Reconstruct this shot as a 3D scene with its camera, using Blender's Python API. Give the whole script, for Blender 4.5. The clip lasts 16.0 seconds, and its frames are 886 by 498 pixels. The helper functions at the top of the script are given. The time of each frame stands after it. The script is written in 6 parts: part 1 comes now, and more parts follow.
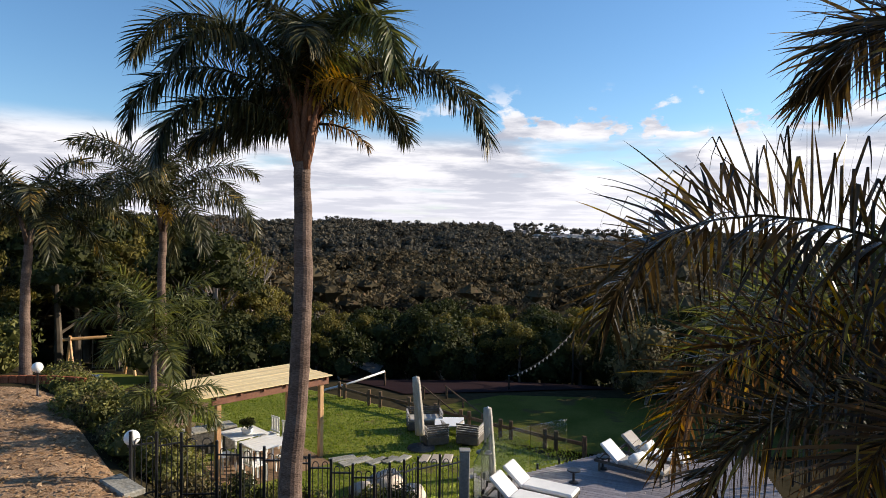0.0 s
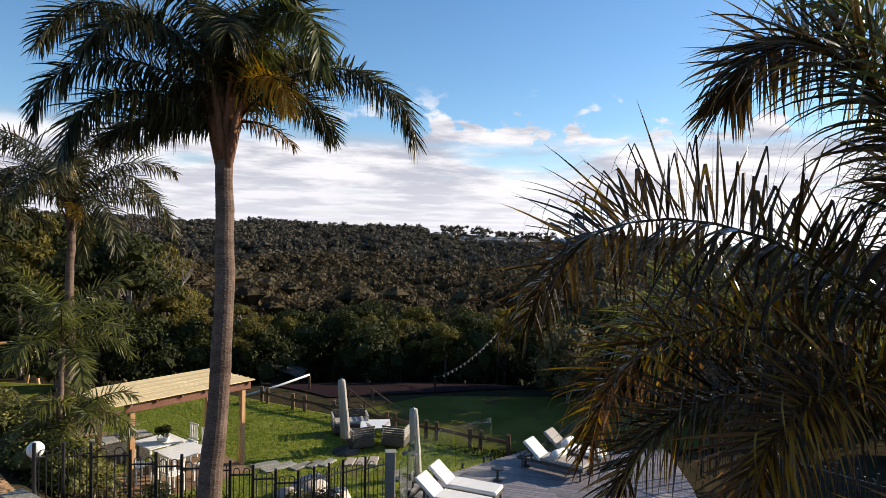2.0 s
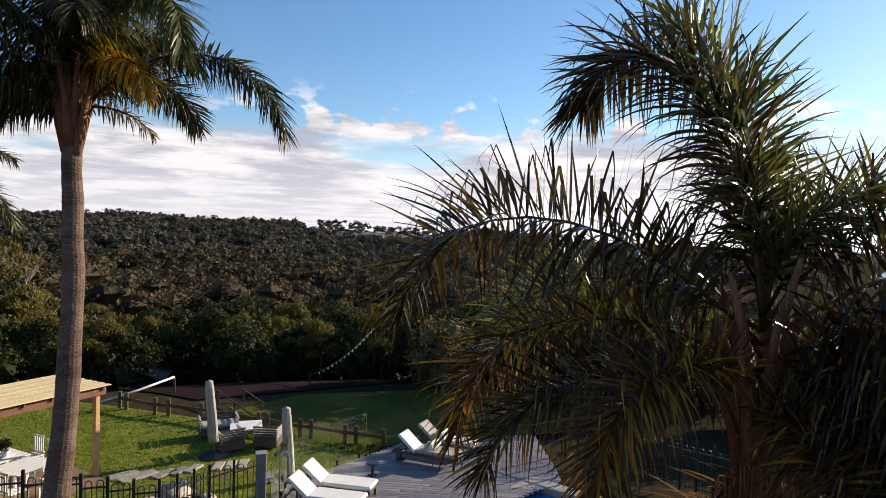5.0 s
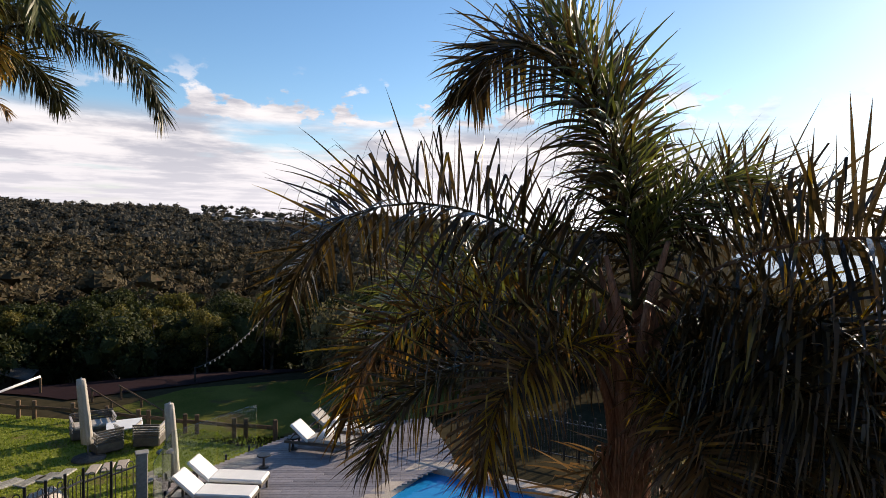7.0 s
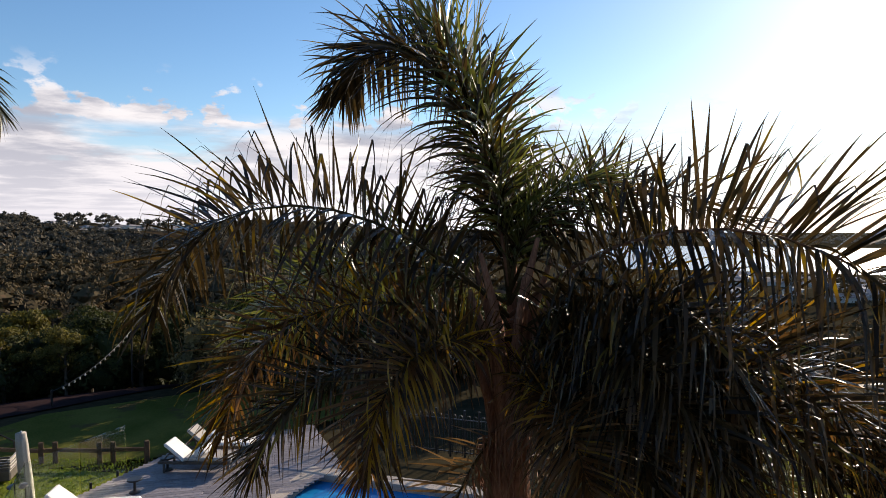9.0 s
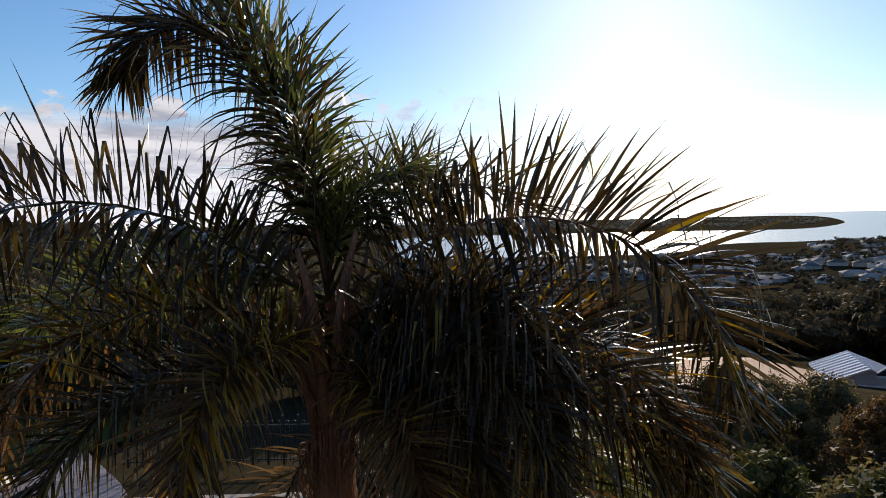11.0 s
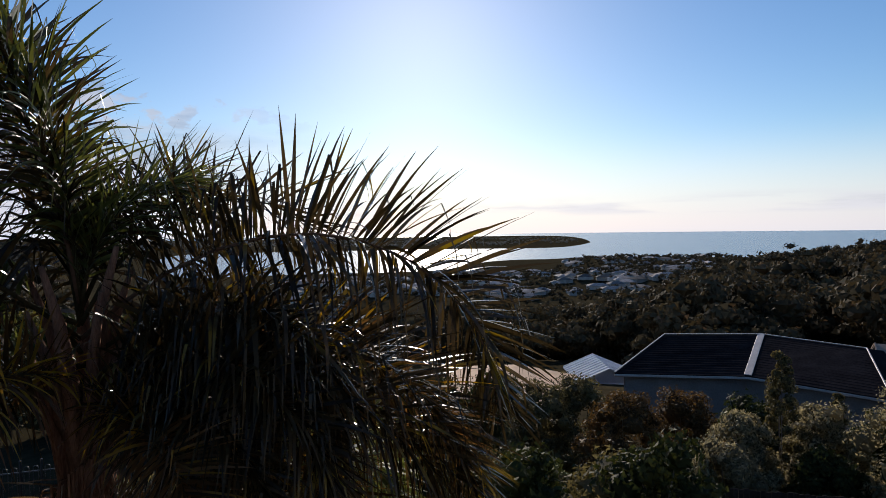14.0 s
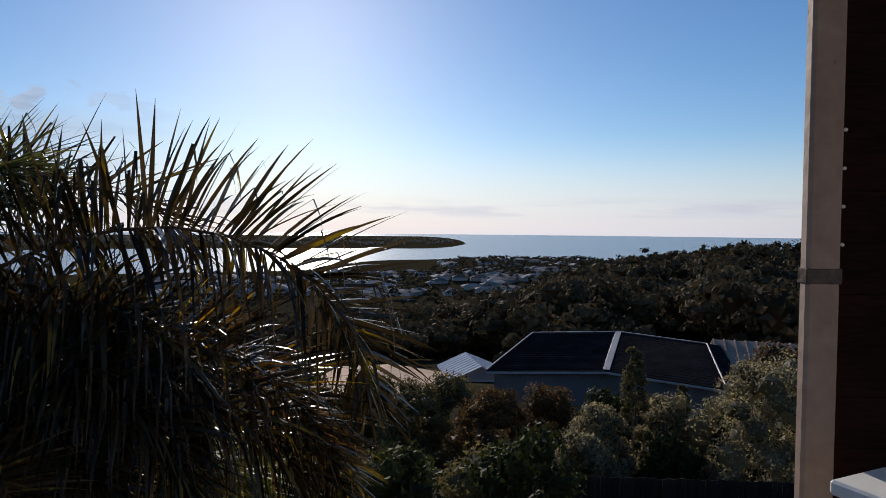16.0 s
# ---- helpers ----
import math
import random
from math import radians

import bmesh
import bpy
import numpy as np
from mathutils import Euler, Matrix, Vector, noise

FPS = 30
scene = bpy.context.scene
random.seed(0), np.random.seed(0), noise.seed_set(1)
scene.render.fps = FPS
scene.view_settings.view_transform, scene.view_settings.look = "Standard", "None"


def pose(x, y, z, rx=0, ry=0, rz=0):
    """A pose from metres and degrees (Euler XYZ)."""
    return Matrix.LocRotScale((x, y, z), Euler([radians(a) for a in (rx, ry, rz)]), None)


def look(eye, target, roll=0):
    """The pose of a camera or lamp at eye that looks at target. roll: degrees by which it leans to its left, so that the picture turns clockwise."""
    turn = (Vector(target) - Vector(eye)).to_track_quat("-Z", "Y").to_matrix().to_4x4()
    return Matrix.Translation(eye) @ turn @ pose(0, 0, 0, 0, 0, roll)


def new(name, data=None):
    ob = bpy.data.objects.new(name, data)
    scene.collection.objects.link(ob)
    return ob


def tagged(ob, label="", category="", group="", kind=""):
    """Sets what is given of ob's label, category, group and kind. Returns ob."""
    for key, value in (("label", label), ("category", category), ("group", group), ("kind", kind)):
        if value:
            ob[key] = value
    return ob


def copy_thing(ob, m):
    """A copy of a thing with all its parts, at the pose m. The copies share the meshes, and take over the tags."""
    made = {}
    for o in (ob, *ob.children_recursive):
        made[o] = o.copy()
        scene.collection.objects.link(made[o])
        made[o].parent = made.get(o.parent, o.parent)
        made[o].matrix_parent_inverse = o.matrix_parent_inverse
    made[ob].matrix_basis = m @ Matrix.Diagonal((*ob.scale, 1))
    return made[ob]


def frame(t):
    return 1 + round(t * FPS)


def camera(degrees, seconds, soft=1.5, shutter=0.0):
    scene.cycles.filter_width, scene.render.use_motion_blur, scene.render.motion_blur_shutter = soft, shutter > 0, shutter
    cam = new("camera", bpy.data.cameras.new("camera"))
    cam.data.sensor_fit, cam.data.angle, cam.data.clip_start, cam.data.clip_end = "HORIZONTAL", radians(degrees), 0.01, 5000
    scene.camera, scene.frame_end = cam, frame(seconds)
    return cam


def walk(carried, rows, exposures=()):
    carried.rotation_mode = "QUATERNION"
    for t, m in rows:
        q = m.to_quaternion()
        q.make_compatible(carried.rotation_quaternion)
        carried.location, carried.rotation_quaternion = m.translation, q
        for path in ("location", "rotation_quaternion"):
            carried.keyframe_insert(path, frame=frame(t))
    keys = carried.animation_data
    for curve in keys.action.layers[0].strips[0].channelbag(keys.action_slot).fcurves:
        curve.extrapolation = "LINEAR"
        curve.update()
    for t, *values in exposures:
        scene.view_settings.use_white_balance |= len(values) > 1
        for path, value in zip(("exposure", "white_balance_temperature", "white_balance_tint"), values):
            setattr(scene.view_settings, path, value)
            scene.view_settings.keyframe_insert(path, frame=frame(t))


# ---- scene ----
cam = camera(69.6, 16.0, soft=0.85)
PATH = [
    (0, (-0.048, 0.002, 6.517), (-0.039, 2.002, 6.467), 0.7),
    (0.5, (-0.036, 0.043, 6.51), (0.02, 2.042, 6.469), 1.0),
    (1, (-0.042, -0.029, 6.513), (0.08, 1.967, 6.471), 0.7),
    (1.5, (-0.03, -0.048, 6.503), (0.155, 1.943, 6.466), 0.9),
    (2, (-0.049, -0.04, 6.506), (0.189, 1.946, 6.466), 1.1),
    (2.5, (-0.013, -0.096, 6.491), (0.315, 1.876, 6.453), 1.3),
    (3, (-0.014, -0.115, 6.5), (0.356, 1.85, 6.464), 1.1),
    (3.5, (-0.004, -0.121, 6.503), (0.443, 1.828, 6.459), 1.2),
    (4, (0.009, -0.1, 6.521), (0.508, 1.837, 6.478), 1.3),
    (6.5, (0.047, -0.102, 6.522), (0.883, 1.713, 6.445), 1.2),
    (7, (0.054, -0.114, 6.525), (0.972, 1.661, 6.439), 1.1),
    (7.5, (0.063, -0.126, 6.525), (1.055, 1.608, 6.437), 1.1),
    (8, (0.068, -0.147, 6.513), (1.15, 1.534, 6.435), 1.0),
    (10.5, (0.108, 0.012, 6.538), (1.642, 1.291, 6.433), -1.9),
    (11, (0.038, 0.107, 6.509), (1.703, 1.208, 6.402), -1.7),
    (11.5, (0.027, 0.101, 6.514), (1.753, 1.105, 6.397), -1.5),
    (12, (0.019, 0.082, 6.514), (1.805, 0.975, 6.407), -0.9),
    (12.5, (0.002, 0.061, 6.515), (1.822, 0.884, 6.406), -1.2),
    (13, (-0.004, 0.052, 6.496), (1.866, 0.753, 6.401), -1.4),
    (13.5, (0.025, 0.074, 6.492), (1.942, 0.643, 6.424), -0.9),
    (14, (0.012, 0.065, 6.509), (1.949, 0.556, 6.441), -0.8),
    (14.5, (0.022, 0.059, 6.507), (1.979, 0.462, 6.437), -0.5),
    (15, (0.045, 0.059, 6.494), (2.024, 0.341, 6.422), 0.2),
    (15.5, (0.052, 0.042, 6.494), (2.042, 0.233, 6.427), 0.2),
    (16, (0.04, 0.038, 6.494), (2.036, 0.15, 6.425), 0.5),
]
walk(cam, [(t, look(eye, target, roll)) for t, eye, target, roll in PATH],
     [(0, 0.66, 6500, 11), (4, 0.60, 6700, 12), (8, 0.60, 6850, 14), (11, 0.25, 6450, 13), (13.5, -0.08, 6200, 14), (16, -0.36, 5950, 14)])

# ---- world, sun ----
SUN_AZ, SUN_EL = 74.0, 19.8
world = bpy.data.worlds.new("world")
scene.world = world
world.use_nodes = True


def sky_nodes():
    nt = world.node_tree
    nt.nodes.clear()

    def wire(a, b):
        nt.links.new(a, b)

    def math_node(op, a, b=None, clamp=False):
        n = nt.nodes.new("ShaderNodeMath")
        n.operation, n.use_clamp = op, clamp
        for i, v in enumerate((a, b)):
            if v is None:
                continue
            if isinstance(v, (int, float)):
                n.inputs[i].default_value = v
            else:
                wire(v, n.inputs[i])
        return n.outputs[0]

    def ramp(v, lo, hi, out_lo=0.0, out_hi=1.0):
        n = nt.nodes.new("ShaderNodeMapRange")
        n.interpolation_type = "SMOOTHSTEP"
        wire(v, n.inputs[0])
        for i, x in enumerate((lo, hi, out_lo, out_hi)):
            n.inputs[i + 1].default_value = x
        return n.outputs[0]

    sky = nt.nodes.new("ShaderNodeTexSky")
    sky.sky_type = "NISHITA"
    sky.sun_disc = False
    sky.sun_elevation, sky.sun_rotation = radians(SUN_EL), radians(SUN_AZ)
    sky.altitude, sky.air_density, sky.dust_density, sky.ozone_density = 50, 1.0, 0.22, 3.2
    deep = nt.nodes.new("ShaderNodeHueSaturation")
    deep.inputs["Saturation"].default_value, deep.inputs["Value"].default_value = 1.13, 1.28
    wire(sky.outputs[0], deep.inputs["Color"])
    co = nt.nodes.new("ShaderNodeTexCoord")
    sep = nt.nodes.new("ShaderNodeSeparateXYZ")
    wire(co.outputs["Generated"], sep.inputs[0])
    x, y, z = sep.outputs
    lift = math_node("ADD", math_node("MAXIMUM", z, 0.0), 0.06)
    flat = nt.nodes.new("ShaderNodeCombineXYZ")
    wire(math_node("DIVIDE", x, lift), flat.inputs[0])
    wire(math_node("DIVIDE", y, lift), flat.inputs[1])

    def noise_at(scale, detail, rough, offset):
        m = nt.nodes.new("ShaderNodeMapping")
        m.inputs["Location"].default_value = offset
        wire(flat.outputs[0], m.inputs[0])
        n = nt.nodes.new("ShaderNodeTexNoise")
        n.inputs["Scale"].default_value, n.inputs["Detail"].default_value, n.inputs["Roughness"].default_value = scale, detail, rough
        wire(m.outputs[0], n.inputs["Vector"])
        return n.outputs[0]

    # a low bank of stratus, with torn cumulus along its upper edge, thinning out towards the sun
    towards = math_node("ADD", math_node("MULTIPLY", x, math.sin(radians(2))), math_node("MULTIPLY", y, math.cos(radians(2))))
    side = ramp(towards, 0.38, 0.80)
    bank = ramp(z, 0.125, 0.165, 1.0, 0.0)
    streak = ramp(noise_at(0.55, 6, 0.55, (3, 1, 0)), 0.30, 0.46)
    tall = nt.nodes.new("ShaderNodeMapping")
    tall.inputs["Location"].default_value, tall.inputs["Scale"].default_value = (0.3, 0.0, 0.1), (1.0, 1.0, 1.7)
    wire(co.outputs["Generated"], tall.inputs[0])
    tufts = nt.nodes.new("ShaderNodeTexNoise")
    tufts.inputs["Scale"].default_value, tufts.inputs["Detail"].default_value, tufts.inputs["Roughness"].default_value = 16, 6, 0.55
    wire(tall.outputs[0], tufts.inputs["Vector"])
    puff = ramp(math_node("SUBTRACT", tufts.outputs[0], ramp(z, 0.14, 0.22, 0.0, 0.16)), 0.47, 0.55)
    puff = math_node("MULTIPLY", puff, ramp(x, -0.12, 0.08))
    puffs = math_node("MULTIPLY", puff, math_node("MULTIPLY", ramp(z, 0.13, 0.15), ramp(z, 0.17, 0.235, 1.0, 0.0)))
    cover = math_node("MULTIPLY", math_node("MAXIMUM", math_node("MULTIPLY", bank, streak), puffs), side, True)
    low = math_node("MULTIPLY", math_node("MULTIPLY", ramp(z, 0.012, 0.022), ramp(z, 0.03, 0.05, 1.0, 0.0)), ramp(noise_at(0.35, 5, 0.5, (7, 2, 0)), 0.45, 0.6))
    cover = math_node("MAXIMUM", cover, math_node("MULTIPLY", low, 0.55), True)
    body = nt.nodes.new("ShaderNodeMix")
    body.data_type = "RGBA"
    wire(ramp(noise_at(0.9, 7, 0.6, (1, 9, 0)), 0.40, 0.60), body.inputs[0])
    body.inputs[6].default_value, body.inputs[7].default_value = (3.7, 3.9, 4.6, 1), (7.6, 7.5, 7.7, 1)
    mix = nt.nodes.new("ShaderNodeMix")
    mix.data_type = "RGBA"
    wire(cover, mix.inputs[0])
    wire(deep.outputs[0], mix.inputs[6])
    wire(body.outputs[2], mix.inputs[7])
    # thin white haze lying on the horizon
    haze = nt.nodes.new("ShaderNodeMix")
    haze.data_type = "RGBA"
    wire(ramp(z, -0.02, 0.15, 0.86, 0.0), haze.inputs[0])
    wire(mix.outputs[2], haze.inputs[6])
    # the haze scatters more light towards the sun
    sunward = math_node("ADD", math_node("MULTIPLY", x, math.sin(radians(SUN_AZ))), math_node("MULTIPLY", y, math.cos(radians(SUN_AZ))))
    glow = nt.nodes.new("ShaderNodeMix")
    glow.data_type = "RGBA"
    wire(ramp(sunward, 0.3, 1.0), glow.inputs[0])
    glow.inputs[6].default_value, glow.inputs[7].default_value = (6.4, 6.4, 7.0, 1), (11.0, 10.8, 11.2, 1)
    wire(glow.outputs[2], haze.inputs[7])
    bg = nt.nodes.new("ShaderNodeBackground")
    bg.inputs["Strength"].default_value = 0.088
    wire(haze.outputs[2], bg.inputs[0])
    out = nt.nodes.new("ShaderNodeOutputWorld")
    wire(bg.outputs[0], out.inputs[0])


sky_nodes()
sun_way = Vector((math.sin(radians(SUN_AZ)) * math.cos(radians(SUN_EL)), math.cos(radians(SUN_AZ)) * math.cos(radians(SUN_EL)), math.sin(radians(SUN_EL))))
sun_data = bpy.data.lights.new("sun", "SUN")
sun_data.energy, sun_data.angle, sun_data.color = 5.0, radians(0.55), (1.0, 0.87, 0.68)
sun = new("sun", sun_data)
sun.matrix_basis = look(sun_way * 200, (0, 0, 0))
scene.view_settings.exposure = 0.0


# ---- materials ----
def material(name):
    m = bpy.data.materials.new(name)
    m.use_nodes = True
    nt = m.node_tree
    return m, nt, nt.nodes["Principled BSDF"]


def surface(name, a, b, scale=4.0, rough=0.7, fine=40.0, bump=0.25, metal=0.0, stretch=(1, 1, 1), vary=0.0, island=0.0, stain=None):
    """Two tones mixed by a coarse and a fine noise at real size, with relief from the fine one."""
    m, nt, bsdf = material(name)
    co = nt.nodes.new("ShaderNodeTexCoord")
    mp = nt.nodes.new("ShaderNodeMapping")
    mp.inputs["Scale"].default_value = stretch
    nt.links.new(co.outputs["Object"], mp.inputs[0])
    n1 = nt.nodes.new("ShaderNodeTexNoise")
    n1.inputs["Scale"].default_value, n1.inputs["Detail"].default_value = scale, 5
    n2 = nt.nodes.new("ShaderNodeTexNoise")
    n2.inputs["Scale"].default_value, n2.inputs["Detail"].default_value = fine, 4
    for n in (n1, n2):
        nt.links.new(mp.outputs[0], n.inputs["Vector"])
    add = nt.nodes.new("ShaderNodeMath")
    add.operation = "ADD"
    nt.links.new(n1.outputs[0], add.inputs[0])
    nt.links.new(n2.outputs[0], add.inputs[1])
    rng = nt.nodes.new("ShaderNodeMapRange")
    rng.inputs[1].default_value, rng.inputs[2].default_value = 0.72, 1.28
    nt.links.new(add.outputs[0], rng.inputs[0])
    mix = nt.nodes.new("ShaderNodeMix")
    mix.data_type = "RGBA"
    mix.inputs[6].default_value, mix.inputs[7].default_value = (*a, 1), (*b, 1)
    nt.links.new(rng.outputs[0], mix.inputs[0])
    colour = mix.outputs[2]
    if vary or island:
        src = nt.nodes.new("ShaderNodeObjectInfo").outputs["Random"] if vary else nt.nodes.new("ShaderNodeNewGeometry").outputs["Random Per Island"]
        amount = vary or island
        vr = nt.nodes.new("ShaderNodeMapRange")
        vr.inputs[3].default_value, vr.inputs[4].default_value = 1 - amount, 1 + amount
        nt.links.new(src, vr.inputs[0])
        hs = nt.nodes.new("ShaderNodeHueSaturation")
        nt.links.new(vr.outputs[0], hs.inputs["Value"])
        nt.links.new(colour, hs.inputs["Color"])
        colour = hs.outputs[0]
    if stain:
        n3 = nt.nodes.new("ShaderNodeTexNoise")
        n3.inputs["Scale"].default_value, n3.inputs["Detail"].default_value = stain[1], 6
        nt.links.new(co.outputs["Object"], n3.inputs["Vector"])
        r3 = nt.nodes.new("ShaderNodeMapRange")
        r3.inputs[1].default_value, r3.inputs[2].default_value = stain[2], stain[2] + 0.06
        nt.links.new(n3.outputs[0], r3.inputs[0])
        m3 = nt.nodes.new("ShaderNodeMix")
        m3.data_type = "RGBA"
        m3.inputs[7].default_value = (*stain[0], 1)
        nt.links.new(r3.outputs[0], m3.inputs[0])
        nt.links.new(colour, m3.inputs[6])
        colour = m3.outputs[2]
    nt.links.new(colour, bsdf.inputs["Base Color"])
    rr = nt.nodes.new("ShaderNodeMapRange")
    rr.inputs[3].default_value, rr.inputs[4].default_value = max(rough - 0.1, 0.02), min(rough + 0.1, 1)
    nt.links.new(n2.outputs[0], rr.inputs[0])
    nt.links.new(rr.outputs[0], bsdf.inputs["Roughness"])
    bsdf.inputs["Metallic"].default_value = metal
    if rough > 0.75:
        bsdf.inputs["Specular IOR Level"].default_value = 0.0 if rough > 0.92 else 0.05
    if bump:
        bm_ = nt.nodes.new("ShaderNodeBump")
        bm_.inputs["Strength"].default_value, bm_.inputs["Distance"].default_value = bump, 0.02
        nt.links.new(add.outputs[0], bm_.inputs["Height"])
        nt.links.new(bm_.outputs[0], bsdf.inputs["Normal"])
    return m


def foliage(name, a, b, rough=0.5, through_light=0.35, warm=None, share=0.0, spec=0.4, patch_size=0.0):
    """Leaves: each leaf takes its own tone between a and b, a share of them turns warm; light passes through."""
    m, nt, bsdf = material(name)
    geo = nt.nodes.new("ShaderNodeNewGeometry")
    mix = nt.nodes.new("ShaderNodeMix")
    mix.data_type = "RGBA"
    mix.inputs[6].default_value, mix.inputs[7].default_value = (*a, 1), (*b, 1)
    fac = geo.outputs["Random Per Island"]
    if patch_size:
        pc = nt.nodes.new("ShaderNodeTexCoord")
        pn = nt.nodes.new("ShaderNodeTexNoise")
        pn.inputs["Scale"].default_value, pn.inputs["Detail"].default_value = patch_size, 1
        nt.links.new(pc.outputs["Object"], pn.inputs["Vector"])
        pr = nt.nodes.new("ShaderNodeMapRange")
        pr.inputs[1].default_value, pr.inputs[2].default_value = 0.35, 0.65
        nt.links.new(pn.outputs[0], pr.inputs[0])
        pm = nt.nodes.new("ShaderNodeMix")
        pm.inputs[0].default_value = 0.65
        nt.links.new(fac, pm.inputs[2])
        nt.links.new(pr.outputs[0], pm.inputs[3])
        fac = pm.outputs[0]
    nt.links.new(fac, mix.inputs[0])
    colour = mix.outputs[2]
    if warm:
        co = nt.nodes.new("ShaderNodeTexCoord")
        n = nt.nodes.new("ShaderNodeTexNoise")
        n.inputs["Scale"].default_value = 1.6
        nt.links.new(co.outputs["Object"], n.inputs["Vector"])
        add = nt.nodes.new("ShaderNodeMath")
        add.operation = "MULTIPLY_ADD"
        add.inputs[1].default_value = 0.35
        nt.links.new(geo.outputs["Random Per Island"], add.inputs[0])
        nt.links.new(n.outputs[0], add.inputs[2])
        r = nt.nodes.new("ShaderNodeMapRange")
        r.inputs[1].default_value, r.inputs[2].default_value = 0.95 - share, 1.05 - share
        nt.links.new(add.outputs[0], r.inputs[0])
        w = nt.nodes.new("ShaderNodeMix")
        w.data_type = "RGBA"
        w.inputs[7].default_value = (*warm, 1)
        nt.links.new(r.outputs[0], w.inputs[0])
        nt.links.new(colour, w.inputs[6])
        colour = w.outputs[2]
    nt.links.new(colour, bsdf.inputs["Base Color"])
    bsdf.inputs["Roughness"].default_value = rough
    bsdf.inputs["Specular IOR Level"].default_value = spec
    tr = nt.nodes.new("ShaderNodeBsdfTranslucent")
    hs = nt.nodes.new("ShaderNodeHueSaturation")
    hs.inputs["Value"].default_value, hs.inputs["Saturation"].default_value = 1.7, 1.15
    nt.links.new(colour, hs.inputs["Color"])
    nt.links.new(hs.outputs[0], tr.inputs["Color"])
    ms = nt.nodes.new("ShaderNodeMixShader")
    ms.inputs[0].default_value = through_light
    nt.links.new(bsdf.outputs[0], ms.inputs[1])
    nt.links.new(tr.outputs[0], ms.inputs[2])
    nt.links.new(ms.outputs[0], nt.nodes["Material Output"].inputs[0])
    return m


M_GROUND = surface("bush_floor", (0.028, 0.025, 0.015), (0.060, 0.048, 0.028), 0.15, 0.95, 3.0, 0.4)
M_LAWN = surface("mown_grass", (0.11, 0.135, 0.020), (0.235, 0.245, 0.045), 0.7, 0.8, 14, 0.8, stain=((0.17, 0.14, 0.05), 0.9, 0.60))
# Rough grass with its tones lowered to carry the trees' shadow.
M_LAWN_SHADE = surface("shade_toned_rough_grass", (0.06, 0.075, 0.016), (0.14, 0.13, 0.035), 0.6, 0.95, 22, 0.8, stain=((0.09, 0.07, 0.03), 0.7, 0.56))
M_BLADE = foliage("grass_blade", (0.09, 0.13, 0.018), (0.22, 0.25, 0.045), 0.6, 0.3, spec=0.15)
M_GRAVEL = surface("leaf_litter_gravel", (0.20, 0.118, 0.066), (0.44, 0.29, 0.18), 1.6, 0.95, 26, 0.9)
M_SOIL = surface("bare_soil", (0.16, 0.10, 0.06), (0.34, 0.23, 0.15), 1.0, 0.95, 20, 0.6)
# Red court surface, darkened in colour for the tree shade lying on it.
M_COURT = surface("shade_darkened_court", (0.017, 0.009, 0.010), (0.032, 0.016, 0.017), 0.4, 0.9, 12, 0.3)
M_CONC = surface("old_concrete", (0.36, 0.30, 0.25), (0.52, 0.45, 0.38), 1.5, 0.9, 25, 0.3)
M_STONE = surface("weathered_stone", (0.20, 0.19, 0.16), (0.42, 0.40, 0.35), 2.0, 0.9, 18, 0.6, vary=0.25)
M_DARKSTONE = surface("dark_stone_wall", (0.05, 0.05, 0.05), (0.14, 0.13, 0.12), 2.0, 0.9, 15, 0.6, vary=0.2)
M_PINE = surface("treated_pine", (0.42, 0.22, 0.10), (0.60, 0.36, 0.17), 2.0, 0.6, 18, 0.2, stretch=(1, 1, 0.15))
M_BEAM = surface("red_stained_beam", (0.16, 0.06, 0.035), (0.26, 0.11, 0.06), 2.0, 0.6, 18, 0.2)
M_REED = surface("pale_reed_board", (0.62, 0.45, 0.22), (0.84, 0.67, 0.37), 1.2, 0.75, 14, 0.3, stretch=(0.3, 2, 1), vary=0.14)
M_SWING = surface("oiled_log", (0.48, 0.27, 0.12), (0.62, 0.38, 0.19), 2.0, 0.55, 18, 0.2)
M_RAIL = surface("weathered_rail_timber", (0.10, 0.065, 0.04), (0.19, 0.125, 0.08), 3.0, 0.85, 30, 0.4, vary=0.2)
M_DECK = surface("grey_hardwood_deck", (0.14, 0.125, 0.135), (0.25, 0.225, 0.235), 1.2, 0.55, 20, 0.25, stretch=(1, 1, 1), vary=0.22)
M_WHITE = surface("white_paint", (0.74, 0.73, 0.70), (0.83, 0.82, 0.79), 3.0, 0.45, 30, 0.08)
M_CUSHION = surface("white_canvas_cushion", (0.74, 0.72, 0.68), (0.84, 0.82, 0.78), 4.0, 0.9, 60, 0.25)
M_TAUPE = surface("taupe_sling", (0.36, 0.33, 0.29), (0.46, 0.42, 0.38), 4.0, 0.85, 60, 0.2)
M_CANVAS = surface("beige_canvas", (0.30, 0.27, 0.23), (0.44, 0.40, 0.35), 3.0, 0.9, 40, 0.3, stretch=(3, 3, 0.4))
M_POST = surface("grey_painted_post", (0.20, 0.19, 0.17), (0.31, 0.29, 0.26), 2.0, 0.8, 22, 0.3)
M_BLACK = surface("black_powder_coat", (0.010, 0.010, 0.011), (0.022, 0.022, 0.024), 6.0, 0.4, 40, 0.05)
M_WICKER = surface("dark_wicker", (0.05, 0.04, 0.032), (0.12, 0.10, 0.08), 8.0, 0.7, 60, 0.5)
M_GREYMETAL = surface("grey_metal", (0.25, 0.26, 0.27), (0.36, 0.37, 0.38), 4.0, 0.45, 30, 0.05, metal=0.6)
